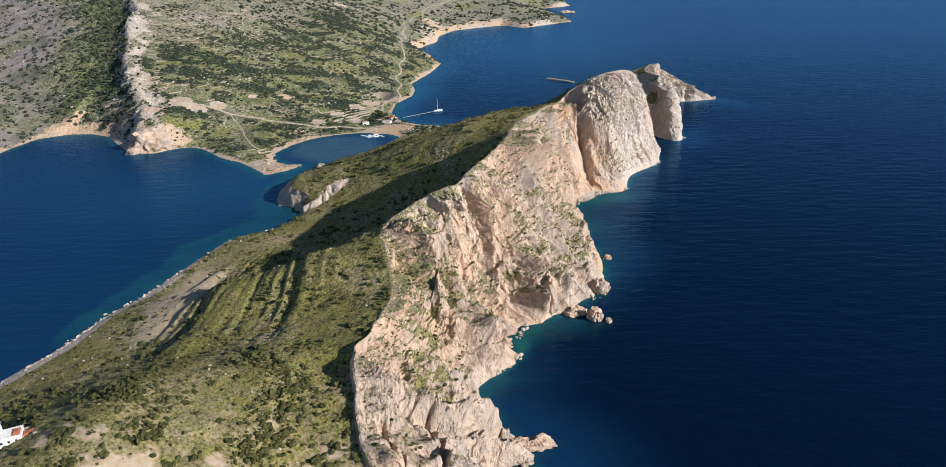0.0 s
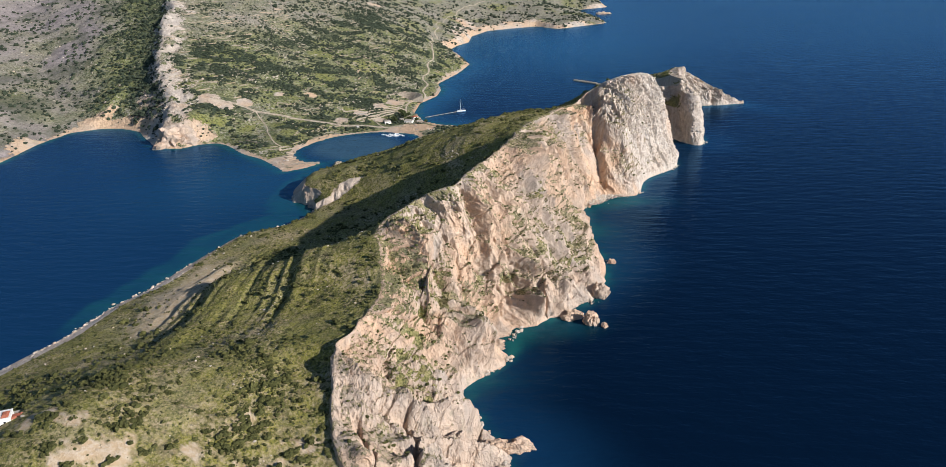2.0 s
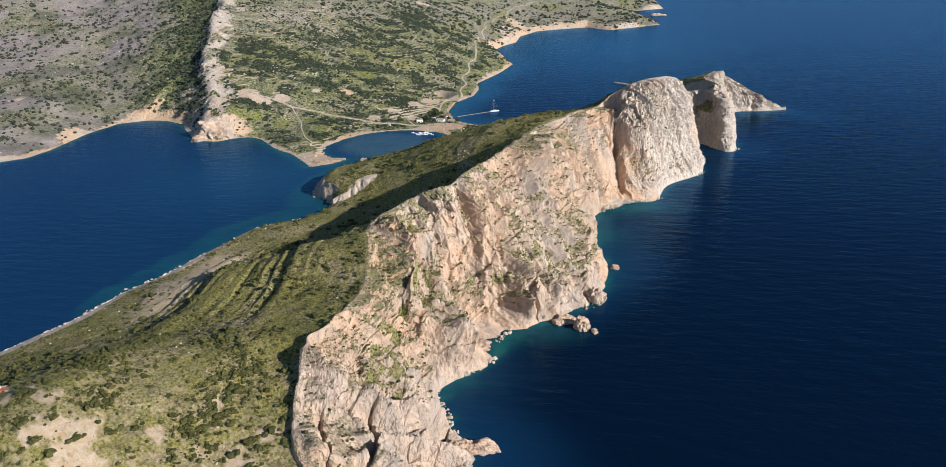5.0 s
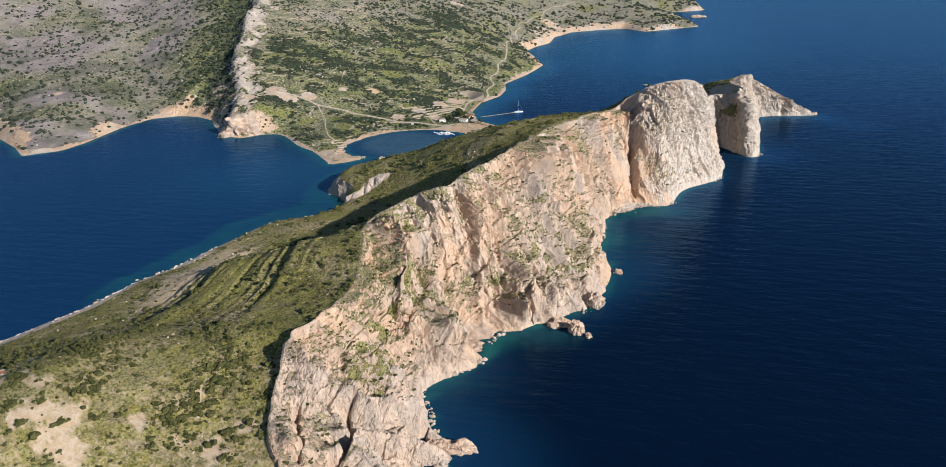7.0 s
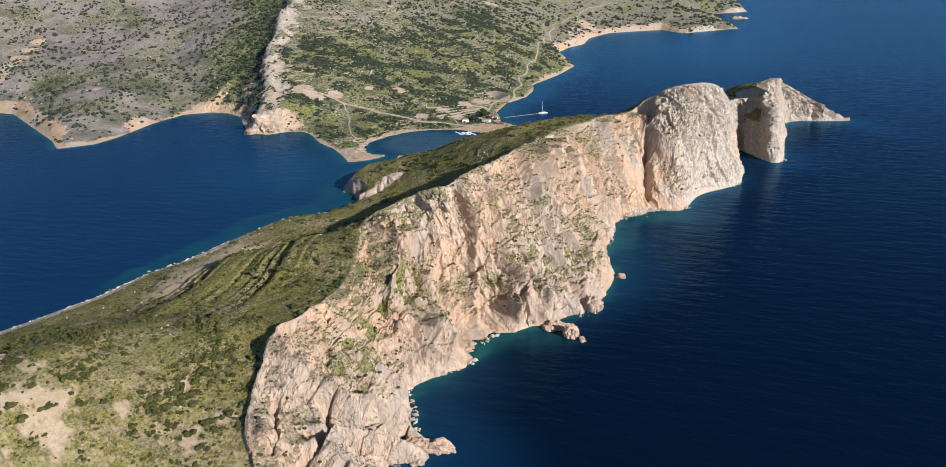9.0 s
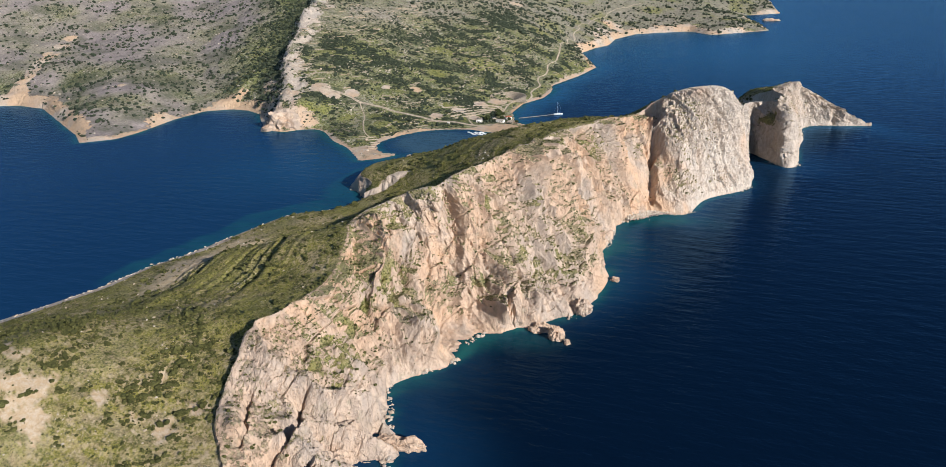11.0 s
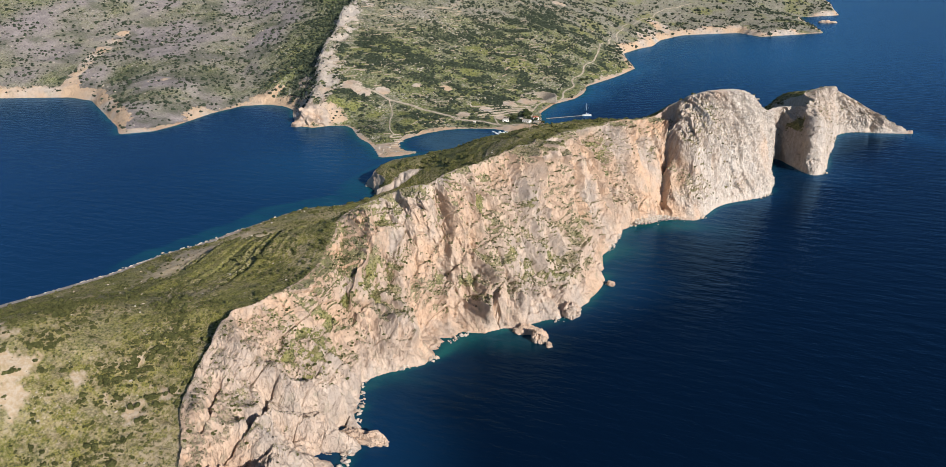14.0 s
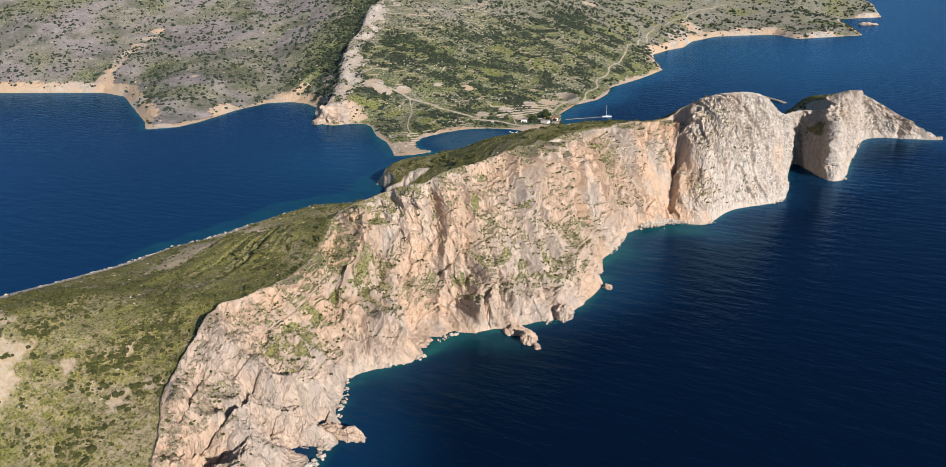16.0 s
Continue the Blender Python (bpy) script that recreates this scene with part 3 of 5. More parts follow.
HEIGHTS_WEST = [
    (-500, 1010, 27), (-545, 1070, 40), (-590, 1180, 70), (-628, 1180, 48), (-668, 1172, 30), (-718, 1200, 42), (-632, 1290, 106), (-695, 1300, 66), (-740, 1450, 92), (-700, 1480, 110), (-865, 1302, 88), (-862, 1481, 104), (-943, 1225, 78),
    (-1066, 1142, 68), (-690, 870, 14), (-740, 980, 34), (-860, 1050, 48), (-990, 1050, 46), (-1100, 1320, 118), (-1250, 1060, 92), (-1450, 1130, 150),
    (-1300, 1450, 190), (-1000, 1650, 165), (-780, 1750, 150), (-600, 2000, 170), (-1000, 2300, 230)]
RIDGE = [(-474, 900), (-458, 955), (-474, 1005), (-505, 1060), (-541, 1119), (-566, 1205), (-597, 1290), (-606, 1340), (-636, 1400), (-690, 1500), (-750, 1700), (-760, 3900)]
GREEN_FIELDS = [(-414, 962, 14), (-393, 972, 11), (-353, 972, 13), (-317, 991, 11), (-291, 957, 15), (-235, 1085, 13), (-232, 1660, 40), (-237, 1760, 30), (-130, 1400, 14), (-300, 1200, 20), (-340, 1330, 25)]
EARTH = [(-455, 990, 15), (-427, 1026, 17), (-400, 1018, 14), (-382, 1041, 13), (-214, 1071, 13), (-194, 1119, 14), (-175, 1150, 16), (-337, 1837, 20), (-180, 1050, 14), (-235, 1030, 12),
         (-240, 840, 22), (-270, 850, 18), (-120, 1010, 26), (-150, 1000, 18), (-160, 1200, 18), (-300, 1110, 9), (-345, 1090, 8), (-135, 1900, 26), (-125, 1980, 34), (-90, 2060, 26),
         (-1000, 975, 20), (-1015, 1010, 18), (-1027, 1036, 16), (-1035, 1060, 16), (-1046, 1085, 16), (-1055, 1110, 16), (-1068, 1145, 15), (-1078, 1185, 14), (-127, 2085, 30), (-104, 2012, 26), (-1, 2158, 30), (59, 2184, 30), (-150, 2110, 22), (-780, 985, 9), (-660, 800, 16)]
shore = np.array(SHORE_WEST + SHORE_EAST, float)


def plate(points, at):
    """A thin-plate surface through points (x, y, z)."""
    p = np.array(points, float)
    s = 500.0

    def kernel(a, b):
        r2 = ((a[:, None] - b[None]) ** 2).sum(-1) / s ** 2
        return 0.5 * r2 * np.log(r2 + 1e-9)

    n = len(p)
    a = np.zeros((n + 3, n + 3))
    a[:n, :n] = kernel(p[:, :2], p[:, :2]) + np.eye(n) * 2e-4
    a[:n, n:] = np.column_stack([np.ones(n), p[:, :2] / s])
    a[n:, :n] = a[:n, n:].T
    w = np.linalg.solve(a, np.concatenate([p[:, 2], np.zeros(3)]))
    return kernel(at, p[:, :2]) @ w[:n] + np.column_stack([np.ones(len(at)), at / s]) @ w[n:]


def mainland_height(at):
    d = to_line(at, shore) * np.where(inside(at, shore), 1, -1)
    zero_e = [(x, y, 1.0) for x, y in SHORE_WEST[18:] + SHORE_EAST[2:-2]]
    zero_w = [(x, y, 1.0) for x, y in SHORE_WEST[1:20]]
    east, west = plate(HEIGHTS_EAST + zero_e, at), plate(HEIGHTS_WEST + zero_w, at)
    ridge_x = np.interp(at[:, 1], [q[1] for q in RIDGE], [q[0] for q in RIDGE])
    side = at[:, 0] - ridge_x + 7 * vnoise(np.column_stack([at, 0 * d]) / 22, 5)
    west = np.maximum(west, east - 16 - 0.24 * np.maximum(0, -side - 12))
    z = west + (east - west) * smooth(-16, 4, side)
    z = np.where(d > 0, np.maximum(z, 0.9 + 0.02 * np.maximum(d, 0)) * smooth(-4, 16, d), d * 0.35)
    return z, d, side


xs = np.arange(-1640, 420, 6.5)
ys = np.concatenate([np.arange(690, 1500, 6.0), np.arange(1500, 3400, 12.0)])
gx, gy = np.meshgrid(xs, ys, indexing="ij")
at = np.column_stack([gx.ravel(), gy.ravel()])
mz, md, mside = mainland_height(at)
p3 = np.column_stack([at, 0 * mz])
hill = smooth(12, 50, mz)
mz += hill * (5 * fbm(p3, 90, 4, 0.5, 91) + 2.2 * fbm(p3, 24, 3, 0.55, 95, True)) + smooth(4, 30, md) * 0.5 * fbm(p3, 20, 3, 0.5, 97)
# low cliffs and rock shelves along the shore of the capes
bluff = smooth(0.0, 0.35, 0.6 * fbm(p3, 130, 2, 0.5, 103) - 0.25 + 0.6 * ((at[:, 1] > 1560) | (at[:, 0] < -590)))
mz += bluff * smooth(0, 10, md) * smooth(140, 40, md) * (7.5 + 3.0 * fbm(p3, 22, 3, 0.5, 105, True))
crest_rock = smooth(-14, 2, mside) * smooth(60, 14, mside) * smooth(930, 960, at[:, 1]) * smooth(1650, 1400, at[:, 1])
mz += crest_rock * (5.5 * fbm(p3, 26, 3, 0.55, 108, True) - 0.5)
mz += 8 * np.exp(-((mside - 2 - 6 * fbm(p3, 28, 2, 0.5, 128)) / 8) ** 2) * smooth(940, 990, at[:, 1]) * smooth(1500, 1350, at[:, 1]) * (0.65 + 0.7 * fbm(p3, 34, 3, 0.55, 125))
mv = np.column_stack([at, mz])
mn = grid_normals(mv.reshape(len(xs), len(ys), 3)).reshape(-1, 3)
mn *= np.sign(mn[:, 2:3])
keep = mz > -5
faces = grid_faces(len(xs), len(ys), keep)
ridge_rock = smooth(-14, -6, mside) * smooth(46, 16, mside + 16 * fbm(p3, 50, 3, 0.5, 127)) * smooth(890, 930, at[:, 1]) * smooth(1700, 1400, at[:, 1])
mveg = smooth(0.72, 0.86, mn[:, 2]) * (1 - ridge_rock * smooth(-0.35, 0.1, fbm(p3, 14, 3, 0.55, 118))) * smooth(1, 13, md + 10 * fbm(p3, 40, 3, 0.5, 107))
spots = np.zeros(len(mz))
for bx, by, reach in GREEN_FIELDS:
    spots = np.maximum(spots, np.exp(-((at[:, 0] - bx) ** 2 + (at[:, 1] - by) ** 2) / reach ** 2))
earth = np.zeros(len(mz))
for bx, by, reach in EARTH:
    earth = np.maximum(earth, np.exp(-((at[:, 0] - bx) ** 2 + (at[:, 1] - by) ** 2) / reach ** 2))
earth = smooth(0.29, 0.60, earth + 0.3 * fbm(p3, 16, 3, 0.5, 113))
mveg *= 1 - earth
mveg *= 1 - smooth(30, 12, md + 10 * fbm(p3, 25, 3, 0.5, 119)) * smooth(0.1, 0.5, bluff)
mdry = np.clip(np.where(mside > -6, 0.15 * smooth(0.05, 0.4, fbm(p3, 80, 3, 0.5, 115)) + 0.4 * smooth(75, 120, mz), (0.75 + 0.9 * fbm(p3, 70, 4, 0.55, 117)) * (1 - smooth(-170, -70, mside + 40 * fbm(p3, 60, 3, 0.5, 129)))), 0, 1) * (1 - spots)
# ground beyond y 1500 m takes about half of the grey-mauve tone
mdry = np.maximum(mdry, smooth(1500, 1750, at[:, 1]) * 0.55)
mlush = np.maximum(0.9 * smooth(0.05, 0.4, fbm(p3, 45, 4, 0.55, 109)) * smooth(0, 30, mside) * smooth(110, 60, mz), smooth(0.3, 0.6, spots))
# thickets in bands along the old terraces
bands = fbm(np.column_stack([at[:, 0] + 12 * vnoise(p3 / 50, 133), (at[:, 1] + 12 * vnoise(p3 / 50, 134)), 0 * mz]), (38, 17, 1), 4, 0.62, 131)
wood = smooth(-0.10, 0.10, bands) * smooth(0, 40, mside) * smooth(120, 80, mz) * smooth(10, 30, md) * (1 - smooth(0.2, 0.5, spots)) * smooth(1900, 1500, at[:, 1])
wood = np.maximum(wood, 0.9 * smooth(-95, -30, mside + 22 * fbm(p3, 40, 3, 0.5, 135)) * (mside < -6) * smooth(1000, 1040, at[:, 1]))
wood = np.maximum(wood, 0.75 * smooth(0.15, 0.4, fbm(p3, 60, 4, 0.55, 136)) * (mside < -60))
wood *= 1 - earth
mstony = np.where(mside > 0, smooth(-0.1, 0.4, fbm(p3, 60, 3, 0.5, 111)), 0.9)
mwarm = np.clip(1.2 * smooth(60, 14, md) + 0.2 + earth + 0.5 * smooth(1800, 2000, at[:, 1]), 0, 1)
used, mfaces = compact(mv, faces)
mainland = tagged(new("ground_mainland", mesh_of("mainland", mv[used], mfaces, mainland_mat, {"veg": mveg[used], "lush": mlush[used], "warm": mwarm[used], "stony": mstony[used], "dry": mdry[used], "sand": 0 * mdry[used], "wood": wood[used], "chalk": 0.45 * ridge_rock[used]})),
                  "dry scrub-covered hills with old terraces falling to the shore", "hillside", kind="structure")

# ---------------------------------------------------------------- the sea
wx = np.concatenate([[-9000, -4000, -2500, -1700], np.arange(-1300, 700, 9.0), [900, 1500, 2500, 4000, 9000]])
wy = np.concatenate([[-6000, -2000, -600], np.arange(0, 2500, 9.0), np.arange(2500, 3600, 60), [4200, 5500, 7500, 11000]])
sx, sy = np.meshgrid(wx, wy, indexing="ij")
sea_at = np.column_stack([sx.ravel(), sy.ravel()])
d_cliff = to_line(sea_at, spline(foot_a, np.linspace(0, len(foot_a) - 1, 170)))
d_north = to_line(sea_at, spline(shore_a, np.linspace(0, 18, 90)))
d_main = to_line(sea_at, shore)
jitter = 1 + 0.5 * fbm(np.column_stack([sea_at, 0 * d_main]), 60, 3, 0.5, 121)
shallow = np.maximum.reduce([np.exp(-d_cliff / (5.5 * jitter)) * 0.8, smooth(37, 29, d_north + 34 * (jitter - 1)) * 0.42 * smooth(415, 455, sea_at[:, 1] + 20 * (jitter - 1)) + 0.3 * np.exp(-d_north / 5), np.exp(-d_main / (9 * jitter)) * 0.85])
cove = np.exp(-d_cliff / (30 * jitter)) * (0.9 * np.exp(-((sea_at[:, 1] - 700) / 24) ** 2) + np.exp(-((sea_at[:, 1] - 438) / 26) ** 2) + 0.9 * np.exp(-((sea_at[:, 1] - 635) / 55) ** 2) + 0.7 * np.exp(-((sea_at[:, 1] - 375) / 20) ** 2) + 0.5 * np.exp(-((sea_at[:, 1] - 540) / 40) ** 2))
shallow = np.maximum(shallow, 0.78 * np.minimum(cove, 1.05))
harbour = np.exp(-((sea_at[:, 0] + 190) ** 2 + (sea_at[:, 1] - 915) ** 2) / 62 ** 2)
harbour = smooth(0.25, 0.6, harbour) * smooth(-280, -262, sea_at[:, 0])
# masks of painted water tones: hazy pale far bay, dimmed open sea
water = tagged(new("water", mesh_of("sea", np.column_stack([sea_at, 0 * d_main]), grid_faces(len(wx), len(wy)), sea_mat, {"shallow": shallow, "murk": 0.85 * harbour, "pale": 0.4 * np.exp(-((sea_at[:, 0] + 290) ** 2 + (sea_at[:, 1] - 770) ** 2) / 120 ** 2) + 0.9 * smooth(960, 1150, sea_at[:, 1]) * smooth(520, 60, sea_at[:, 0]) * (1 - 0.45 * smooth(1700, 2400, sea_at[:, 1])), "offshore_dim": smooth(2, 75, np.minimum(d_cliff + 60 * vnoise(np.column_stack([sea_at, 0 * d_main]) / 150, 3), np.minimum(d_main, d_north))) * smooth(2000, 1000, sea_at[:, 1]) * smooth(-260, -60, sea_at[:, 0])})),
               "deep blue sea with small waves, turquoise along the rocks", "sea", kind="structure")

# ---------------------------------------------------------------- scatter
rng = np.random.default_rng(7)


def ico(level):
    bm = bmesh.new()
    bmesh.ops.create_icosphere(bm, subdivisions=level, radius=1.0)
    v = np.array([x.co[:] for x in bm.verts])
    f = np.array([[x.index for x in g.verts] for g in bm.faces])
    bm.free()
    return v, f


ICO = {1: ico(1), 2: ico(2)}


def clump_mesh(name, places, radii, material, level=1, tall=0.7, sink=0.25, jitter=0.32, smooth_faces=False):
    """Many uneven lumps in one mesh: places (n, 3), radii (n,)."""
    bv, bf = ICO[level]
    n, k = len(places), len(bv)
    shape = bv[None] * (1 + jitter * (rng.random((n, k, 1)) * 2 - 1) + 0.5 * jitter * (rng.random((n, k, 3)) * 2 - 1))
    wide = 1 + 0.35 * (rng.random((n, 1, 3)) * 2 - 1)
    shape *= radii[:, None, None] * wide * np.array([1, 1, tall])
    a = rng.random(n) * math.tau
    c, s_ = np.cos(a)[:, None], np.sin(a)[:, None]
    x, y = shape[..., 0] * c - shape[..., 1] * s_, shape[..., 0] * s_ + shape[..., 1] * c
    verts = np.stack([x, y, shape[..., 2]], -1) + places[:, None]
    verts[..., 2] += (radii * tall * (1 - 2 * sink))[:, None]
    faces = (bf[None] + (np.arange(n) * k)[:, None, None]).reshape(-1, 3)
    return mesh_of(name, verts.reshape(-1, 3), faces, material, smooth_faces=smooth_faces)


def leaf_material(name, dark, light, dry):
    n = Nodes(name)
    rnd = n.tree.nodes.new("ShaderNodeNewGeometry").outputs["Random Per Island"]
    color = n.mix(rnd, dark, light)
    color = n.mix(n.ramp(n.noise(0.9, 5, 0.7), 0.52, 0.72, 0, 0.6), color, dry)
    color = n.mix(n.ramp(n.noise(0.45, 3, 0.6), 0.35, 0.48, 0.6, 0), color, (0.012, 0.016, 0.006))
    return n.done(color, 0.85, n.noise(0.5, 4, 0.7), 1.0, 0.6, spec=0.1)


def stone_material(name, pale, dark, size=1.0, warm=(0.52, 0.38, 0.25)):
    n = Nodes(name)
    rnd = n.tree.nodes.new("ShaderNodeNewGeometry").outputs["Random Per Island"]
    color = n.mix(n.ramp(n.noise(1.6 * size, 5, 0.65), 0.35, 0.65), dark, pale)
    color = n.mix(n.math("MULTIPLY", n.ramp(rnd, 0.5, 1.0), 0.5), color, warm)
    return n.done(color, 0.92, n.noise(0.8 * size, 5, 0.7), 0.7, 0.4 * size, spec=0.15)


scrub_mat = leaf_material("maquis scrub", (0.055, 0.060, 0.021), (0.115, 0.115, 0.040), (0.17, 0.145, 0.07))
# mainland scrub: dark green bluish from haze put into the leaf colour
hazed_scrub_mat = leaf_material("hillside scrub, haze tinted", (0.030, 0.042, 0.028), (0.056, 0.072, 0.046), (0.10, 0.100, 0.072))
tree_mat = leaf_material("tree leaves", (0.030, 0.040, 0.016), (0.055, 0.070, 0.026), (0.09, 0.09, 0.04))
boulder_mat = stone_material("shore boulders", (0.60, 0.53, 0.44), (0.34, 0.30, 0.26))
wall_mat = stone_material("dry stone", (0.40, 0.34, 0.265), (0.24, 0.205, 0.16))


def pick(weight, n):
    """n vertices of the headland drawn by weight."""
    c = np.cumsum(weight)
    return np.searchsorted(c, rng.random(n) * c[-1])


grid = HEAD.reshape(nr, nc, 3)
area = np.linalg.norm(np.cross(np.gradient(grid, axis=0), np.gradient(grid, axis=1)), axis=-1).ravel()
seen = (HEAD[:, 1] > 215) & (HEAD[:, 2] > 1.6)
dense = smooth(-0.25, 0.35, fbm(HEAD, (26, 26, 26), 4, 0.55, 201))
strip = smooth(-0.1, 0.4, gullies)
slope_side = col > NU + 1
# low scrub on the landward slope
w = area * seen * slope_side * HEAD_VEG * (0.12 + dense) * (0.35 + strip) * (1 - 0.8 * flats) * (1 - 0.7 * sand) * (1 + 2.2 * smooth(420, 320, HEAD[:, 1]))
i = pick(w, 10500)
r = 0.35 + 0.95 * rng.random(len(i)) ** 2.4
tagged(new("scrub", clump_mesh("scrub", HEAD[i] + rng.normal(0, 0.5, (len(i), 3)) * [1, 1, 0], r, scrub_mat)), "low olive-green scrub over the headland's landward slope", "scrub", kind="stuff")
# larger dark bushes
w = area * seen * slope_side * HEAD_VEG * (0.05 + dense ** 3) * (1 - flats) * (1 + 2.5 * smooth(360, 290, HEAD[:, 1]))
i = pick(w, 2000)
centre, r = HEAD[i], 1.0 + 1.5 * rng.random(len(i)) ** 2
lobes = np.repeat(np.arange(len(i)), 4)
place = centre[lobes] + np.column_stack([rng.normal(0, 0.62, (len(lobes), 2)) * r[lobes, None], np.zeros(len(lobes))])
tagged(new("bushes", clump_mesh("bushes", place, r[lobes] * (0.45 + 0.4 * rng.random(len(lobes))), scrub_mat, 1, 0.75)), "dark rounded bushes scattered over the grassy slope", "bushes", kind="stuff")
# tufts on the ledges of the cliff
w = area * seen * (col < NU - 2) * (smooth(0.3, 0.7, HEAD_VEG) + 0.10 * smooth(0.35, 0.65, HEAD_N[:, 2])) * (HEAD[:, 2] > 7)
i = pick(w, 2800)
tagged(new("ledge_scrub", clump_mesh("ledge_scrub", HEAD[i], 0.3 + 0.9 * rng.random(len(i)) ** 2.5, scrub_mat, 1, 0.6)), "green tufts and small bushes on the cliff ledges", "scrub", kind="stuff")
# stones on the slope and boulders along the shores
w = area * seen * slope_side * (0.04 + stony * smooth(0.0, 0.4, fbm(HEAD, (40, 40, 40), 3, 0.5, 203)))
i = pick(w, 1300)
tagged(new("outcrop_stones", clump_mesh("outcrop_stones", HEAD[i], 0.25 + 0.7 * rng.random(len(i)) ** 3, boulder_mat, 1, 0.6)), "pale limestone blocks showing through the scrub", "stones", kind="stuff")


def along_line(line, n, spread, z=0.1):
    line = np.asarray(line, float)
    d = np.concatenate([[0], np.cumsum(np.hypot(*np.diff(line, axis=0).T))])
    t = rng.random(n) * d[-1]
    p = np.column_stack([np.interp(t, d, line[:, 0]), np.interp(t, d, line[:, 1])])
    return np.column_stack([p + rng.normal(0, spread, (n, 2)), np.full(n, z)])


north_line, foot_line = spline(shore_a, np.linspace(2, 17.5, 200)), spline(foot_a, np.linspace(2, 33, 260))
p = along_line(north_line, 7500, 2.4)
p = p[vnoise(p / 18, 243) > -0.45]
tagged(new("shore_stones", clump_mesh("shore_stones", p, 0.35 + 1.25 * rng.random(len(p)) ** 3, boulder_mat, 1, 0.7)), "pale broken boulders along the low northern shore", "boulders", kind="stuff")
p = along_line(foot_line, 1900, 1.6)
p = p[vnoise(p / 14, 241) > 0.1]
tagged(new("cliff_foot_stones", clump_mesh("cliff_foot_stones", p, 0.4 + 1.2 * rng.random(len(p)) ** 3, boulder_mat, 1, 0.8)), "fallen rocks at the waterline under the cliff", "boulders", kind="stuff")
p = along_line([(98, 690), (112, 712), (128, 724)], 700, 3.4, 1.0)
p[:, 2] += np.maximum(0, (115 - p[:, 0]) * 0.15)
tagged(new("scree_stones", clump_mesh("scree_stones", p, 0.4 + 1.0 * rng.random(len(p)) ** 2, boulder_mat, 1, 0.8)), "scree of broken stone at the foot of the gully", "scree", kind="stuff")


# the big dark bushes on the bare earth and by the rock fin
def ground_at(x, y):
    k = np.argmin(np.hypot(HEAD[:, 0] - x, HEAD[:, 1] - y) + 99 * (col < NU))
    return float(HEAD[k, 2])


for x, y, r in ((-166, 240, 2.6), (-152, 246, 2.8), (-156, 266, 3.0), (-141, 256, 2.4), (-132, 261, 2.2), (-147, 296, 2.2), (-79, 271, 3.2), (-73, 280, 3.0), (-82, 300, 2.0), (-166, 253, 2.2), (-176, 246, 2.6),
                (-120, 275, 2.0), (-110, 290, 1.8), (-128, 285, 1.7), (-95, 285, 1.8), (-100, 300, 1.7), (-185, 275, 2.2), (-140, 312, 1.9)):
    n = 16
    off = np.column_stack([rng.normal(0, 0.55, n) * r, rng.normal(0, 0.40, n) * r, rng.uniform(0, 0.35, n) * r])
    bush = new("bush", clump_mesh("bush", off, r * (0.22 + 0.25 * rng.random(n)), scrub_mat, 2, 0.75, 0.3))
    bush.matrix_basis = pose(x, y, ground_at(x, y) - 0.1, 0, 0, rng.uniform(0, 360))
    tagged(bush, "broad dark evergreen bush on bare tan earth", "bush", "slope bushes")


# ---------------------------------------------------------------- mainland cover
def main_z(x, y):
    """Height of the mainland's mesh."""
    x, y = np.asarray(x, float), np.asarray(y, float)
    fi = np.clip(np.interp(x, xs, np.arange(len(xs))), 0, len(xs) - 1.001)
    fj = np.clip(np.interp(y, ys, np.arange(len(ys))), 0, len(ys) - 1.001)
    a, b = fi.astype(int), fj.astype(int)
    u_, v_ = fi - a, fj - b
    g = mz.reshape(len(xs), len(ys))
    return g[a, b] * (1 - u_) * (1 - v_) + g[a + 1, b] * u_ * (1 - v_) + g[a, b + 1] * (1 - u_) * v_ + g[a + 1, b + 1] * u_ * v_


ROADS = [
    ("road_1", [(-425, 1030), (-390, 1030), (-360, 1026), (-320, 1030), (-267, 1017), (-229, 1009), (-200, 1012), (-169, 1008), (-140, 1020)], 6.5, "pale dirt track down to the old harbour"),
    ("road_2", [(-134, 1030), (-146, 1090), (-150, 1150), (-142, 1187), (-142, 1240), (-144, 1296), (-153, 1377), (-150, 1454), (-164, 1579), (-178, 1700), (-182, 1829), (-190, 1960), (-186, 2072), (-161, 2177), (-136, 2258), (-80, 2330)], 3.8,
     "pale dirt road climbing along the bay shore"),
    ("road_3", [(-170, 1012), (-190, 1040), (-185, 1075), (-165, 1110), (-152, 1150)], 3.0, "narrow pale path past the ruined terraces"),
    ("road_4", [(-360, 1026), (-345, 1000), (-320, 965), (-300, 930), (-280, 905)], 2.5, "faint path down to the harbour mouth")]


def winding(pts, n):
    line = spline(np.array(pts, float), np.linspace(0, len(pts) - 1, n))
    far = np.concatenate([[0], np.cumsum(np.hypot(*np.diff(line, axis=0).T))])
    q = np.column_stack([far, 0 * far, 0 * far])
    return line + 7.0 * np.column_stack([vnoise(q / 45, 251), 0.5 * vnoise(q / 40, 252)]) * smooth(0, 40, far)[:, None]


road_gap = np.minimum.reduce([to_line(at, winding(pts, 60)) for _, pts, _, _ in ROADS])


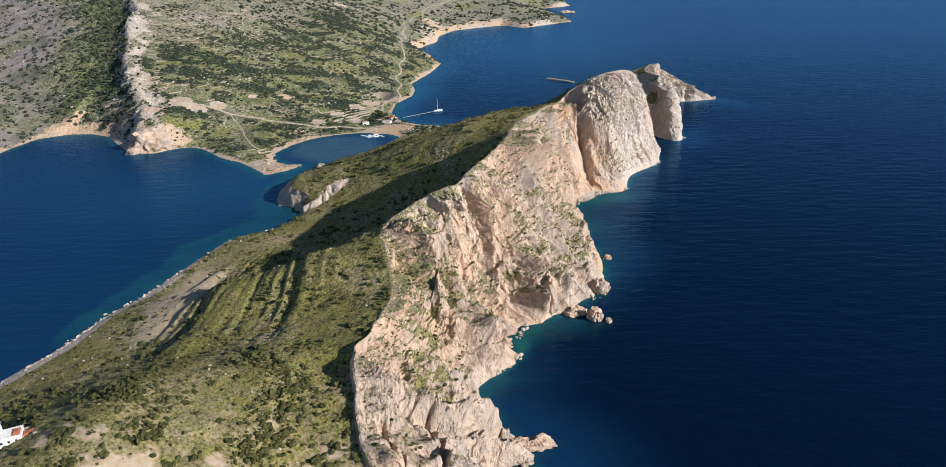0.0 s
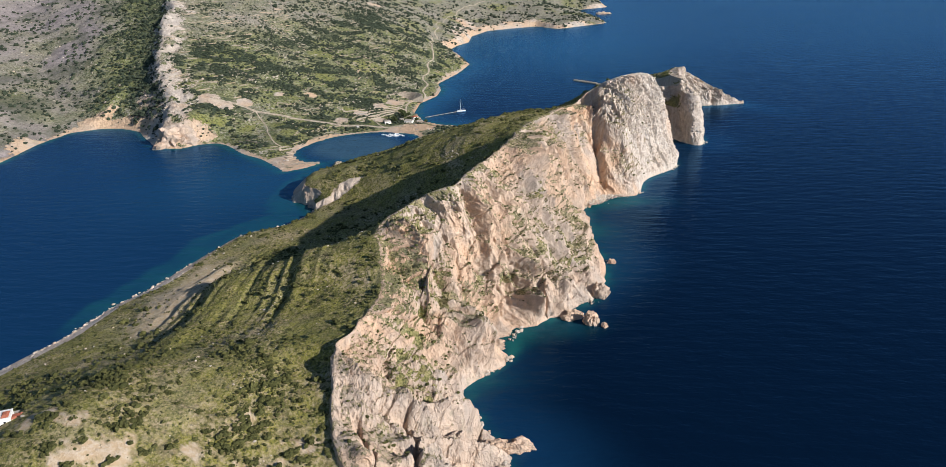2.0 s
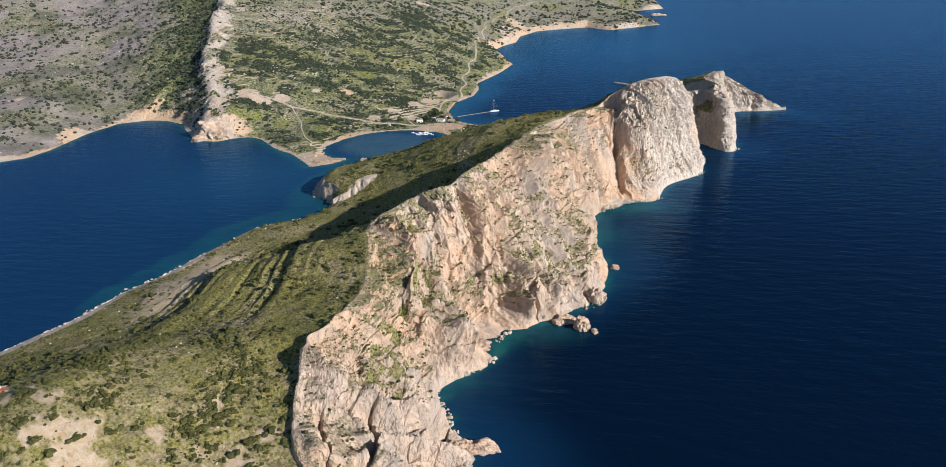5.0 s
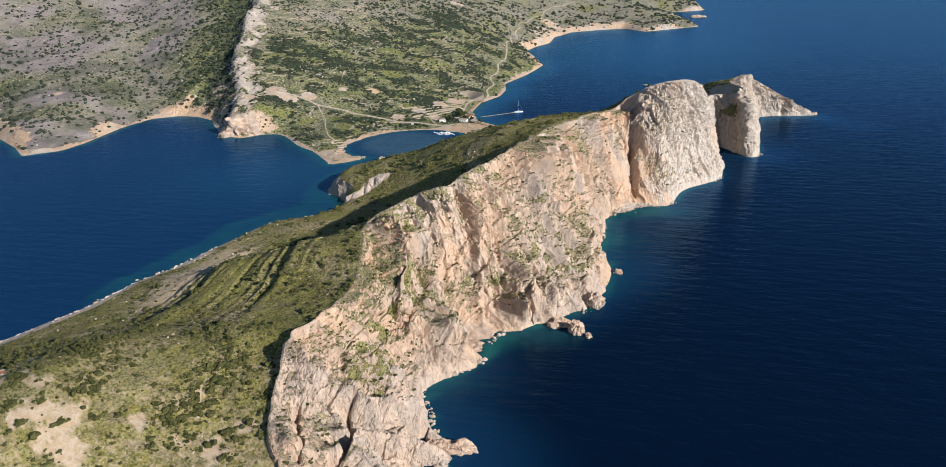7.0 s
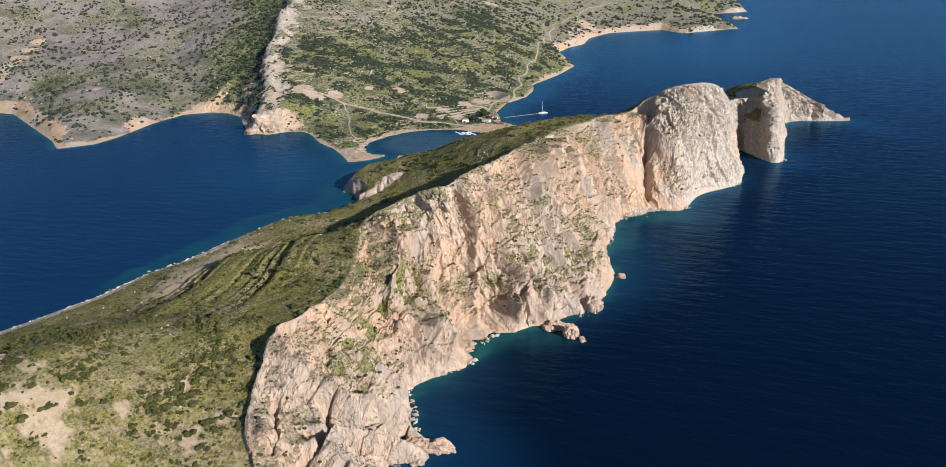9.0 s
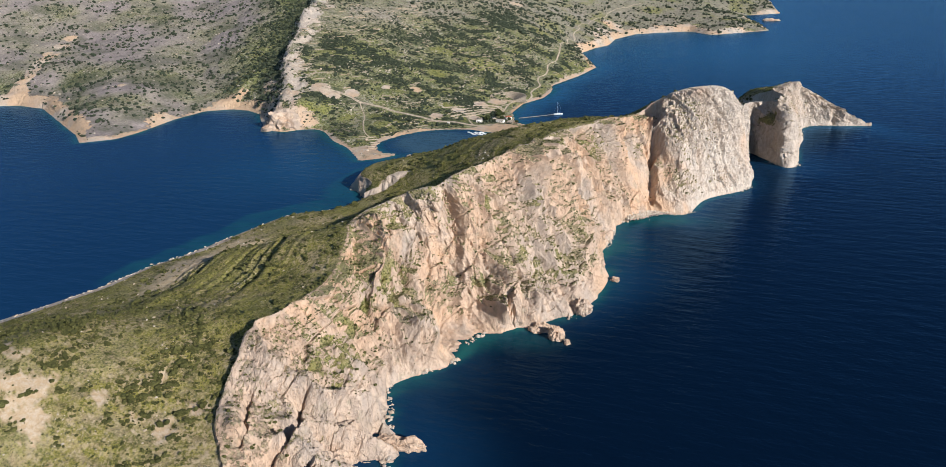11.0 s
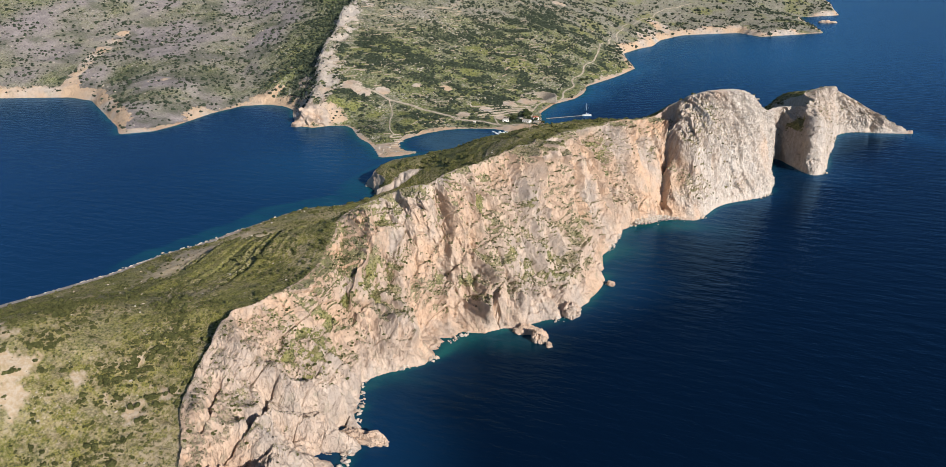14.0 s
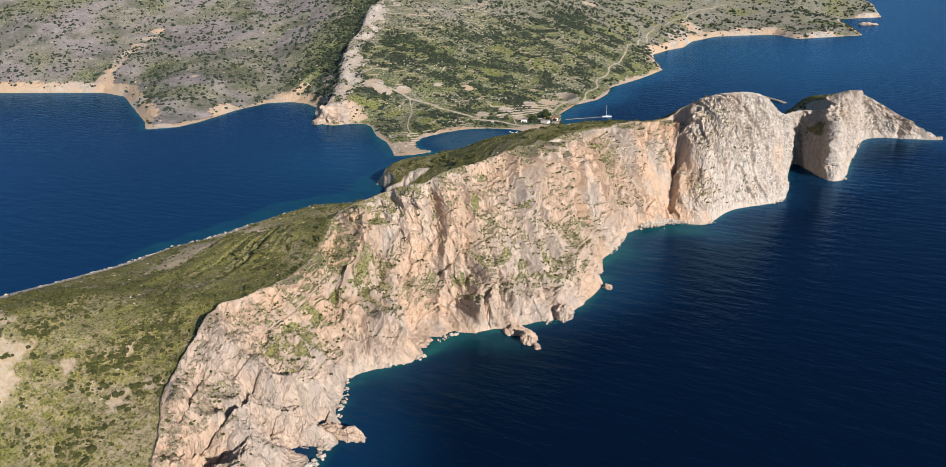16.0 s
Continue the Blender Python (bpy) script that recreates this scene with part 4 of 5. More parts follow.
def main_scatter(n, weight):
    c = np.cumsum(weight * cell_area * smooth(7, 12, road_gap))
    k = np.searchsorted(c, rng.random(n) * c[-1])
    x = at[k, 0] + rng.uniform(-3.5, 3.5, n)
    y = at[k, 1] + rng.uniform(-3.5, 3.5, n) * np.where(at[k, 1] > 1500, 2, 1)
    return np.column_stack([x, y, main_z(x, y)])


cell_area = np.where(at[:, 1] < 1500, 6.5 * 6.0, 6.5 * 12.0)
dry_land = (md > 6) & (at[:, 0] > -1560) & (at[:, 1] < 3000)
rows = smooth(0.0, 0.5, fbm(np.column_stack([mz * 1.0, at[:, 0] * 0.05, at[:, 1] * 0.05]), (7, 3, 3), 3, 0.55, 211, True))
patches = smooth(-0.25, 0.3, fbm(p3, 30, 4, 0.6, 213))
open_ground = (1 - earth) * (1 - 0.9 * smooth(0.25, 0.5, spots))
p = main_scatter(21000, dry_land * (mside > -12) * (0.03 + 0.25 * patches + 1.3 * wood) * (0.2 + rows) * open_ground * (1 - 0.6 * ridge_rock) * smooth(2600, 1500, at[:, 1]))
tagged(new("hillside_scrub", clump_mesh("hillside_scrub", p, 0.9 + 2.0 * rng.random(len(p)) ** 2, hazed_scrub_mat, 1, 0.6)), "dark green bushes in rows over the old terraces", "scrub", kind="stuff")
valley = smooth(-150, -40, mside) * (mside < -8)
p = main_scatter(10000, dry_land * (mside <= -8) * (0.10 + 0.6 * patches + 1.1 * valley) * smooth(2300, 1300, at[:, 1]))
tagged(new("grey_hill_scrub", clump_mesh("grey_hill_scrub", p, 1.1 + 2.6 * rng.random(len(p)) ** 2, hazed_scrub_mat, 1, 0.7)), "dark bushes dotted over the grey stony hill", "scrub", kind="stuff")
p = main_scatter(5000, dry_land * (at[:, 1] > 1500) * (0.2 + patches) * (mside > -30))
tagged(new("far_hill_scrub", clump_mesh("far_hill_scrub", p, 2.0 + 3.5 * rng.random(len(p)) ** 2, hazed_scrub_mat, 1, 0.65)), "dense scrub over the far hills above the bay", "scrub", kind="stuff")
p = main_scatter(5000, dry_land * (0.05 + 0.6 * (1 - patches) + 1.5 * ridge_rock) * (0.3 + mstony) * np.where(mside < -8, 0.12, 1.0) * smooth(2000, 1400, at[:, 1]))
tagged(new("hillside_stones", clump_mesh("hillside_stones", p, 0.5 + 1.5 * rng.random(len(p)) ** 3, boulder_mat, 1, 0.6)), "pale stones and outcrops on the hillside", "stones", kind="stuff")


def wall_run(path, high, thick):
    """Corners and faces of a low wall along path (n, 2), on the mainland."""
    path = np.asarray(path, float)
    t = np.gradient(path, axis=0)
    t /= np.maximum(np.linalg.norm(t, axis=1, keepdims=True), 1e-9)
    side = np.column_stack([-t[:, 1], t[:, 0]]) * thick / 2
    z = main_z(path[:, 0], path[:, 1])
    hi = z + high * (0.75 + 0.5 * rng.random(len(path)))
    v = np.concatenate([np.column_stack([path + o * side, h]) for o, h in ((1, z - 0.6), (1, hi), (-1, hi), (-1, z - 0.6))])
    n = len(path)
    f = [(k * n + i, k * n + i + 1, (k + 1) * n + i + 1, (k + 1) * n + i) for k in range(3) for i in range(n - 1)]
    f += [(0, n, 2 * n, 3 * n), (n - 1, 4 * n - 1, 3 * n - 1, 2 * n - 1)]
    return v, f


def contour_walls(count):
    verts, faces, total = [], [], 0
    k = main_scatter(count, dry_land * (mside > 12) * (at[:, 1] < 1800) * (mz > 3) * (0.3 + smooth(0.2, -0.3, fbm(p3, 120, 2, 0.5, 221))))
    for x, y, _ in k:
        n = rng.integers(3, 7)
        path, turn = [], rng.choice([-1, 1])
        for _ in range(n):
            path.append((x, y))
            gx_, gy_ = main_z(x + 9, y) - main_z(x - 9, y), main_z(x, y + 9) - main_z(x, y - 9)
            g = math.hypot(gx_, gy_) + 1e-6
            x, y = x - turn * gy_ / g * 4.5 + rng.normal(0, 0.35), y + turn * gx_ / g * 4.5 + rng.normal(0, 0.35)
        v, f = wall_run(path, 0.6 + 0.6 * rng.random(), 0.5 + 0.6 * rng.random())
        verts.append(v)
        faces += [tuple(i + total for i in q) for q in f]
        total += len(v)
    return np.concatenate(verts), np.array(faces)


v, f = contour_walls(650)
tagged(new("terrace_walls", mesh_of("terrace_walls", v, f, wall_mat, smooth_faces=False)), "broken dry-stone terrace walls stepping up the hillside", "stone walls", kind="stuff")


# ---------------------------------------------------------------- plain materials
def plain(name, color, rough=0.6, spread=0.12, size=1.0, metal=0.0):
    n = Nodes(name)
    dark = tuple(c * (1 - spread) for c in color)
    light = tuple(min(1, c * (1 + spread)) for c in color)
    return n.done(n.mix(n.ramp(n.noise(size, 5, 0.6), 0.35, 0.65), dark, light), rough, n.noise(size * 0.3, 4), 0.2, 0.05, metal=metal)


track_mat = plain("dusty track", (0.40, 0.335, 0.255), 0.95, 0.3, 5.0)
white_mat = plain("whitewash", (0.78, 0.76, 0.71), 0.8, 0.06)
hull_mat = plain("white gelcoat", (0.80, 0.80, 0.78), 0.25, 0.03)
blue_mat = plain("blue canvas", (0.05, 0.12, 0.28), 0.8)
glass_mat = plain("dark glazing", (0.02, 0.025, 0.03), 0.1, 0.05)
roof_mat = plain("red roof tiles", (0.36, 0.12, 0.07), 0.85, 0.25, 0.6)
tan_roof_mat = plain("flat roof screed", (0.42, 0.37, 0.31), 0.9, 0.15)
timber_mat = plain("weathered timber", (0.34, 0.29, 0.23), 0.85, 0.2)
metal_mat = plain("grey metal", (0.45, 0.46, 0.47), 0.4, 0.05, metal=0.7)
bark_mat = plain("bark", (0.16, 0.12, 0.09), 0.95, 0.2)
marble_mat = stone_material("ruin stone", (0.43, 0.37, 0.29), (0.27, 0.23, 0.18))


def part(name, bm, material, parent=None, label=""):
    """Links a bmesh as one mesh object under a thing or a part."""
    me = bpy.data.meshes.new(name)
    bm.to_mesh(me)
    bm.free()
    me.materials.append(material)
    ob = new(name, me)
    ob.parent = parent
    return tagged(ob, label)


def box(size, centre=(0, 0, 0), turn=0.0, bevel=0.0, taper=1.0):
    bm = bmesh.new()
    bmesh.ops.create_cube(bm, size=1.0)
    for q in bm.verts:
        k = taper if q.co.z > 0 else 1.0
        q.co = Vector((q.co.x * size[0] * k, q.co.y * size[1] * k, q.co.z * size[2]))
    if bevel:
        bmesh.ops.bevel(bm, geom=bm.edges[:], offset=bevel, segments=1, affect="EDGES")
    bmesh.ops.transform(bm, matrix=pose(*centre, 0, 0, turn), verts=bm.verts)
    return bm


def rod(a, b, r, r2=None, n=8):
    a, b = Vector(a), Vector(b)
    bm = bmesh.new()
    bmesh.ops.create_cone(bm, cap_ends=True, segments=n, radius1=r, radius2=r if r2 is None else r2, depth=(b - a).length)
    bmesh.ops.transform(bm, matrix=Matrix.Translation((a + b) / 2) @ (b - a).to_track_quat("Z", "Y").to_matrix().to_4x4(), verts=bm.verts)
    return bm


def merge(*parts):
    bm = bmesh.new()
    for q in parts:
        me = bpy.data.meshes.new("t")
        q.to_mesh(me)
        q.free()
        bm.from_mesh(me)
        bpy.data.meshes.remove(me)
    return bm


def empty(name, x, y, z, turn=0.0):
    ob = new(name)
    ob.matrix_basis = pose(x, y, z, 0, 0, turn)
    return ob


# ---------------------------------------------------------------- tracks
def ribbon(name, pts, width, label):
    line = winding(pts, 14 * len(pts))
    t = np.gradient(line, axis=0)
    t /= np.linalg.norm(t, axis=1, keepdims=True)
    side = np.column_stack([-t[:, 1], t[:, 0]])
    offs = np.array([-0.5, -0.25, 0, 0.25, 0.5]) * width
    v = line[:, None] + side[:, None] * offs[None, :, None] * (1 + 0.12 * rng.normal(size=(len(line), 1, 1)))
    z = main_z(v[..., 0], v[..., 1])
    z = np.maximum(z, z.mean(1, keepdims=True)) + 0.35
    z[:, (0, 4)] -= 0.8
    return tagged(new(name, mesh_of(name, np.dstack([v, z]).reshape(-1, 3), grid_faces(len(line), 5), track_mat)), label, "track", kind="structure")


for name, pts, wide, label in ROADS:
    ribbon(name, pts, wide, label)


# ---------------------------------------------------------------- harbour buildings
def house(x, y, w, d, h, turn, label, roof="flat"):
    ob = tagged(empty("house", x, y, main_z(x, y) - 0.3, turn), label, "house", "harbour houses")
    body = part("wall", box((w, d, h), (0, 0, h / 2), bevel=0.06), white_mat if roof != "stone" else wall_mat, ob)
    if roof == "tile":
        bm = box((w + 0.8, d + 0.8, 1.6), (0, 0, h + 0.75), taper=0.35)
        part("roof", bm, roof_mat, ob, "low red tiled roof")
    else:
        part("roof", box((w + 0.3, d + 0.3, 0.35), (0, 0, h + 0.15), bevel=0.05), tan_roof_mat, ob, "flat screed roof")
    part("door", box((1.0, 0.12, 2.05), (0, -d / 2 - 0.03, 1.1)), timber_mat, ob, "brown timber door")
    for k in (-0.3, 0.3):
        win = part("window", box((1.1, 0.10, 1.1), (k * w, -d / 2 - 0.03, h * 0.55)), glass_mat, ob, "dark window")
        part("lintel", box((1.4, 0.16, 0.14), (k * w, -d / 2 - 0.04, h * 0.55 + 0.62)), white_mat, win)
        part("sill", box((1.5, 0.22, 0.14), (k * w, -d / 2 - 0.06, h * 0.55 - 0.62)), white_mat, win)
    return ob


house(-167, 1031, 9, 7, 4.2, 20, "small white house with a flat roof beside trees")
house(-137, 1040, 12, 7, 3.6, -10, "long low white building by the harbour beach")
house(-131, 1062, 9, 7, 3.8, 35, "white building with a red tiled roof", "tile")
house(-121, 1038, 8, 6, 3.2, 5, "stone hut with a flat roof near the isthmus", "stone")
house(-150, 1050, 6, 5, 3.0, 50, "small stone shed among the trees", "stone")
house(-205, 1003, 3.5, 3, 3.0, 12, "tiny white hut beside the harbour track")


def tree(x, y, h, r):
    z = float(main_z(x, y))
    ob = tagged(empty("tree", x, y, z), "dark spreading tree beside the harbour houses", "tree", "harbour trees")
    limbs = [rod((0, 0, -0.3), (0.1, 0, h * 0.5), 0.28, 0.18)]
    for k in range(4):
        a = k * 1.6 + rng.random()
        limbs.append(rod((0.1, 0, h * 0.4), (r * 0.6 * math.cos(a), r * 0.6 * math.sin(a), h * 0.75), 0.13, 0.05, 6))
    part("trunk", merge(*limbs), bark_mat, ob, "grey-brown trunk with forked limbs")
    n = 70
    d = rng.normal(size=(n, 3))
    d /= np.linalg.norm(d, axis=1, keepdims=True)
    d *= (0.45 + 0.55 * rng.random((n, 1)))
    pts = d * np.array([r, r, h * 0.32]) + np.array([0, 0, h * 0.72])
    crown = new("crown", clump_mesh("crown", pts, r * (0.16 + 0.16 * rng.random(n)), tree_mat, 1, 0.8, 0.5))
    crown.parent = ob
    return ob


for x, y, h, r in ((-158, 1040, 7, 4.5), (-147, 1063, 8, 5.0), (-157, 1092, 6, 4.2), (-143, 1072, 6.5, 4.0), (-151, 1082, 6, 4.0), (-127, 1052, 5, 3.2), (-161, 1052, 5.5, 3.4), (-112, 1040, 4.5, 3.0), (-138, 1054, 5, 3.2), (-139, 1350, 6, 4.5), (-134, 1362, 5, 3.5)):
    tree(x, y, h, r)


# ---------------------------------------------------------------- ruins
def theatre(x, y, turn):
    z = float(main_z(x, y)) - 1.5
    ob = tagged(empty("theatre_ruin", x, y, z, turn), "ruined ancient theatre, curved stone seats in the slope", "theatre ruin")
    for k in range(9):
        r0, r1, top = 9 + 2.3 * k, 11.3 + 2.3 * k, 0.8 + 1.0 * k
        bm = bmesh.new()
        n = 26
        rings = []
        for i in range(n + 1):
            a = radians(-8 + 196 * i / n)
            c, s_ = math.cos(a), math.sin(a)
            rings.append([bm.verts.new(q) for q in ((r0 * c, r0 * s_, -2), (r0 * c, r0 * s_, top + 0.1 * rng.normal()), (r1 * c, r1 * s_, top + 0.1 * rng.normal()), (r1 * c, r1 * s_, -2))])
        for p_, q_ in zip(rings[:-1], rings[1:]):
            for i in range(4):
                bm.faces.new((p_[i], p_[(i + 1) % 4], q_[(i + 1) % 4], q_[i]))
        bm.faces.new(rings[0]), bm.faces.new(rings[-1][::-1])
        bmesh.ops.recalc_face_normals(bm, faces=bm.faces)
        part("seat_row", bm, marble_mat, ob)
    part("stage", merge(box((22, 4, 2.6), (0, -6, 0.6)), box((7, 3, 4.0), (-5, -7, 1.2)), box((5, 3, 3.4), (6, -7, 1.0))), marble_mat, ob, "pale blocks of the fallen stage building")
    return ob


theatre(-163, 1172, 12)


def ruin_wall(x0, y0, x1, y1, high, thick, label):
    n = max(3, int(math.hypot(x1 - x0, y1 - y0) / 3))
    v, f = wall_run(np.column_stack([np.linspace(x0, x1, n), np.linspace(y0, y1, n)]), high, thick)
    return tagged(new("ruin_wall", mesh_of("ruin_wall", v, f, marble_mat, smooth_faces=False)), label, "ruined wall", "temple terraces")


for k, (dx, dy) in enumerate(((0, 0), (-9, 10), (-17, 21), (8, -9), (15, -20))):
    ruin_wall(-222 + dx, 1046 + dy, -160 + dx * 0.6, 1124 + dy * 0.5, 1.2, 1.1, "long pale retaining wall of a ruined terrace")
for x, y, w_, d_, a in ((-205, 1035, 16, 9, 50), (-190, 1058, 14, 8, 52), (-176, 1086, 18, 10, 54), (-166, 1108, 10, 8, 50), (-232, 1020, 14, 7, 30), (-255, 985, 16, 8, 60), (-280, 900, 14, 9, 45), (-268, 885, 12, 7, 45), (-262, 865, 12, 8, 40), (-330, 1060, 14, 10, 15)):
    c, s_ = math.cos(radians(a)), math.sin(radians(a))
    q = [(x + c * u_ * w_ / 2 - s_ * v_ * d_ / 2, y + s_ * u_ * w_ / 2 + c * v_ * d_ / 2) for u_, v_ in ((-1, -1), (1, -1), (1, 1), (-1, 1))]
    for p_, r_ in zip(q, q[1:] + q[:1]):
        ruin_wall(*p_, *r_, 1.1, 0.9, "low foundation wall of a ruined building")


def block_heap(name, centre, half, n, size, label, category, turn=0.0, tall=1.0):
    """A ruin of squared blocks piled in courses."""
    ob = tagged(empty(name, *centre, turn), label, category)
    shapes = []
    for k in range(6):
        bm = box((size * rng.uniform(0.8, 1.3), size * rng.uniform(0.7, 1.1), size * rng.uniform(0.6, 0.9)), bevel=size * 0.06)
        me = bpy.data.meshes.new("block")
        bm.to_mesh(me)
        bm.free()
        me.materials.append(marble_mat)
        shapes.append(me)
    for k in range(n):
        b = new("block", shapes[k % 6])
        u_, v_ = rng.uniform(-1, 1, 2)
        top = tall * (1 - max(abs(u_), abs(v_)) ** 2) * (0.4 + 0.6 * rng.random())
        b.matrix_basis = pose(u_ * half[0], v_ * half[1], max(0, top) + size * 0.2, rng.uniform(-8, 8), rng.uniform(-8, 8), rng.uniform(-20, 20) + rng.choice([0, 90]))
        b.parent = ob
    core = part("core", box((half[0] * 1.7, half[1] * 1.7, tall * 0.7 + 1.5), (0, 0, tall * 0.35 - 0.75), taper=0.7, bevel=0.3), wall_mat, ob, "rubble core")
    return ob


block_heap("tower_ruin", (-192, 829, 1.2), (5.5, 4.0), 70, 1.5, "ruined round stone tower at the harbour mouth", "tower ruin", 20, 5.0)
block_heap("mole", (-236, 838, 0.2), (17, 2.6), 90, 1.6, "ruined stone mole reaching into the harbour mouth", "mole", 12, 1.2)
block_heap("breakwater", (146, 1333, -0.2), (32, 3.0), 150, 2.2, "sunken breakwater of grey stone blocks in the bay", "breakwater", -44, 1.4)


# ---------------------------------------------------------------- boats and jetty
def hull(length, beam, high, draft=0.4):
    bm = bmesh.new()
    n, rings = 12, []
    for i in range(n + 1):
        t = i / n
        half = beam / 2 * (1 - max(0, (t - 0.45) / 0.55) ** 2.2) * (0.78 + 0.22 * min(1, t / 0.3))
        half = max(half, 0.02)
        y = (t - 0.5) * length
        sheer = high * (1 + 0.25 * t * t)
        rings.append([bm.verts.new(q) for q in ((-half, y, sheer), (-half * 0.86, y, 0), (0, y, -draft * (1 - t ** 4)), (half * 0.86, y, 0), (half, y, sheer), (half * 0.5, y, sheer + 0.06), (-half * 0.5, y, sheer + 0.06))])
    for p_, q_ in zip(rings[:-1], rings[1:]):
        for i in range(7):
            bm.faces.new((p_[i], p_[(i + 1) % 7], q_[(i + 1) % 7], q_[i]))
    bm.faces.new(rings[0]), bm.faces.new(rings[-1][::-1])
    bmesh.ops.recalc_face_normals(bm, faces=bm.faces)
    return bm


def yacht(x, y, turn):
    ob = tagged(empty("sailing_yacht", x, y, 0, turn), "white sailing yacht with a bare mast at the jetty", "yacht")
    part("hull", hull(14, 4.2, 1.35), hull_mat, ob)
    part("cabin", box((2.4, 5.2, 0.75), (0, 0.2, 1.75), bevel=0.12, taper=0.86), hull_mat, ob)
    part("window", merge(*[box((0.04, 1.1, 0.3), (sx_ * 1.14, yy, 1.78)) for sx_ in (-1, 1) for yy in (-0.9, 0.6, 2.0)]), glass_mat, ob, "dark cabin windows")
    part("mast", rod((0, 1.0, 1.4), (0, 1.0, 19.5), 0.16, 0.10), hull_mat, ob, "tall white mast")
    part("boom", rod((0, 0.9, 3.2), (0, -4.6, 3.1), 0.10), metal_mat, ob)
    part("sail_cover", rod((0, 0.7, 3.42), (0, -4.3, 3.32), 0.24, 0.16), blue_mat, ob, "blue cover over the furled sail")
    part("spreader", rod((-1.3, 1.0, 11), (1.3, 1.0, 11), 0.05), metal_mat, ob)
    for e in ((0, 6.8, 1.7), (0, -6.6, 1.5), (-2.0, 0.6, 1.5), (2.0, 0.6, 1.5)):
        part("stay", rod((0, 1.0, 19.2), e, 0.03, n=4), metal_mat, ob)
    part("sprayhood", box((2.2, 1.4, 0.9), (0, -2.6, 2.1), bevel=0.25, taper=0.8), blue_mat, ob, "blue canvas hood")
    return ob


yacht(-66, 1114, 118)


def small_boat():
    ob = tagged(empty("motor_boat", 0, 0, 0), "small white boat moored in the shallow harbour", "boat", "moored boats")
    part("hull", hull(7.0, 2.4, 0.8), hull_mat, ob)
    part("cabin", box((1.5, 1.9, 1.0), (0, 0.6, 1.3), bevel=0.12, taper=0.85), hull_mat, ob)
    part("window", box((1.3, 0.05, 0.4), (0, 1.52, 1.4)), glass_mat, ob, "dark windscreen")
    part("outboard", box((0.4, 0.5, 0.9), (0, -3.65, 0.7), bevel=0.08), metal_mat, ob, "grey outboard motor")
    return ob


first = small_boat()
first.matrix_basis = pose(-163, 973, 0, 0, 0, 70)
for x, y, a in ((-158, 969, 60), (-153, 974, 95), (-150, 968, 75), (-147, 972, 40), (-144, 967, 110), (-140, 971, 80), (-136, 968, 65), (-154, 965, 85), (-146, 977, 120)):
    copy_thing(first, pose(x, y, 0, 0, 0, a))


def jetty(x0, y0, x1, y1):
    length, a = math.hypot(x1 - x0, y1 - y0), math.degrees(math.atan2(y1 - y0, x1 - x0))
    ob = tagged(empty("jetty", x0, y0, 0, a), "long narrow timber jetty leading out to the yacht", "jetty")
    part("deck", box((length, 1.5, 0.18), (length / 2, 0, 1.0), bevel=0.03), timber_mat, ob)
    part("edge_beam", merge(box((length, 0.16, 0.3), (length / 2, 0.75, 0.85)), box((length, 0.16, 0.3), (length / 2, -0.75, 0.85))), timber_mat, ob)
    pile = None
    for k in range(int(length / 4.5) + 1):
        for s_ in (-0.65, 0.65):
            if pile is None:
                pile = part("pile", rod((0, 0, -2.5), (0, 0, 1.15), 0.16), timber_mat, ob)
            o = pile if k == 0 and s_ < 0 else new("pile", pile.data)
            o.parent = ob
            o.matrix_basis = pose(0.4 + 4.5 * k, s_, 0)
    return ob


jetty(-117, 1072, -72, 1108)


# ---------------------------------------------------------------- lighthouse on the western knoll
def lighthouse(x, y, z, turn):
    ob = tagged(empty("lighthouse", x, y, z, turn), "white flat-roofed lighthouse station with small red roofs", "lighthouse")
    part("house_wall", box((11, 8, 4.2), (0, 0, 2.1), bevel=0.08), white_mat, ob)
    part("roof_slab", box((11.4, 8.4, 0.5), (0, 0, 4.4), bevel=0.08), white_mat, ob)
    part("roof", box((3.4, 6.0, 1.0), (3.2, -0.4, 5.1), taper=0.5), roof_mat, ob, "small red tiled roof")
    part("annexe", box((5, 4, 3.0), (8.0, -1, 1.5), bevel=0.06), white_mat, ob)
    part("annexe_roof", box((5.4, 4.4, 0.8), (8.0, -1, 3.3), taper=0.6), roof_mat, ob, "small red roof")
    part("tower", rod((-4, 3, 0), (-4, 3, 9.0), 1.7, 1.4, 16), white_mat, ob, "round white tower")
    part("gallery", rod((-4, 3, 9.0), (-4, 3, 9.3), 2.0, 2.0, 16), metal_mat, ob)
    part("lantern", rod((-4, 3, 9.3), (-4, 3, 11.0), 1.0, 1.0, 12), glass_mat, ob, "glazed lantern room")
    part("lantern_roof", rod((-4, 3, 11.0), (-4, 3, 12.0), 1.2, 0.1, 12), roof_mat, ob, "red cone roof")
    for k in (-3, 0, 3):
        part("window", box((1.0, 0.1, 1.2), (k, -4.03, 2.3)), glass_mat, ob, "dark window")
    part("door", box((0.1, 1.0, 2.0), (5.52, 2.4, 1.0)), timber_mat, ob, "timber door")
    part("yard", box((22, 18, 1.2), (2, 0, -0.55), bevel=0.1), tan_roof_mat, ob, "pale paved yard")
    return ob


LIGHT = (-222, 274)
near = np.argmin(np.hypot(HEAD[:, 0] - LIGHT[0], HEAD[:, 1] - LIGHT[1]) + 99 * (col < NU))
lighthouse(*LIGHT, float(HEAD[near, 2]) + 0.2, 25)


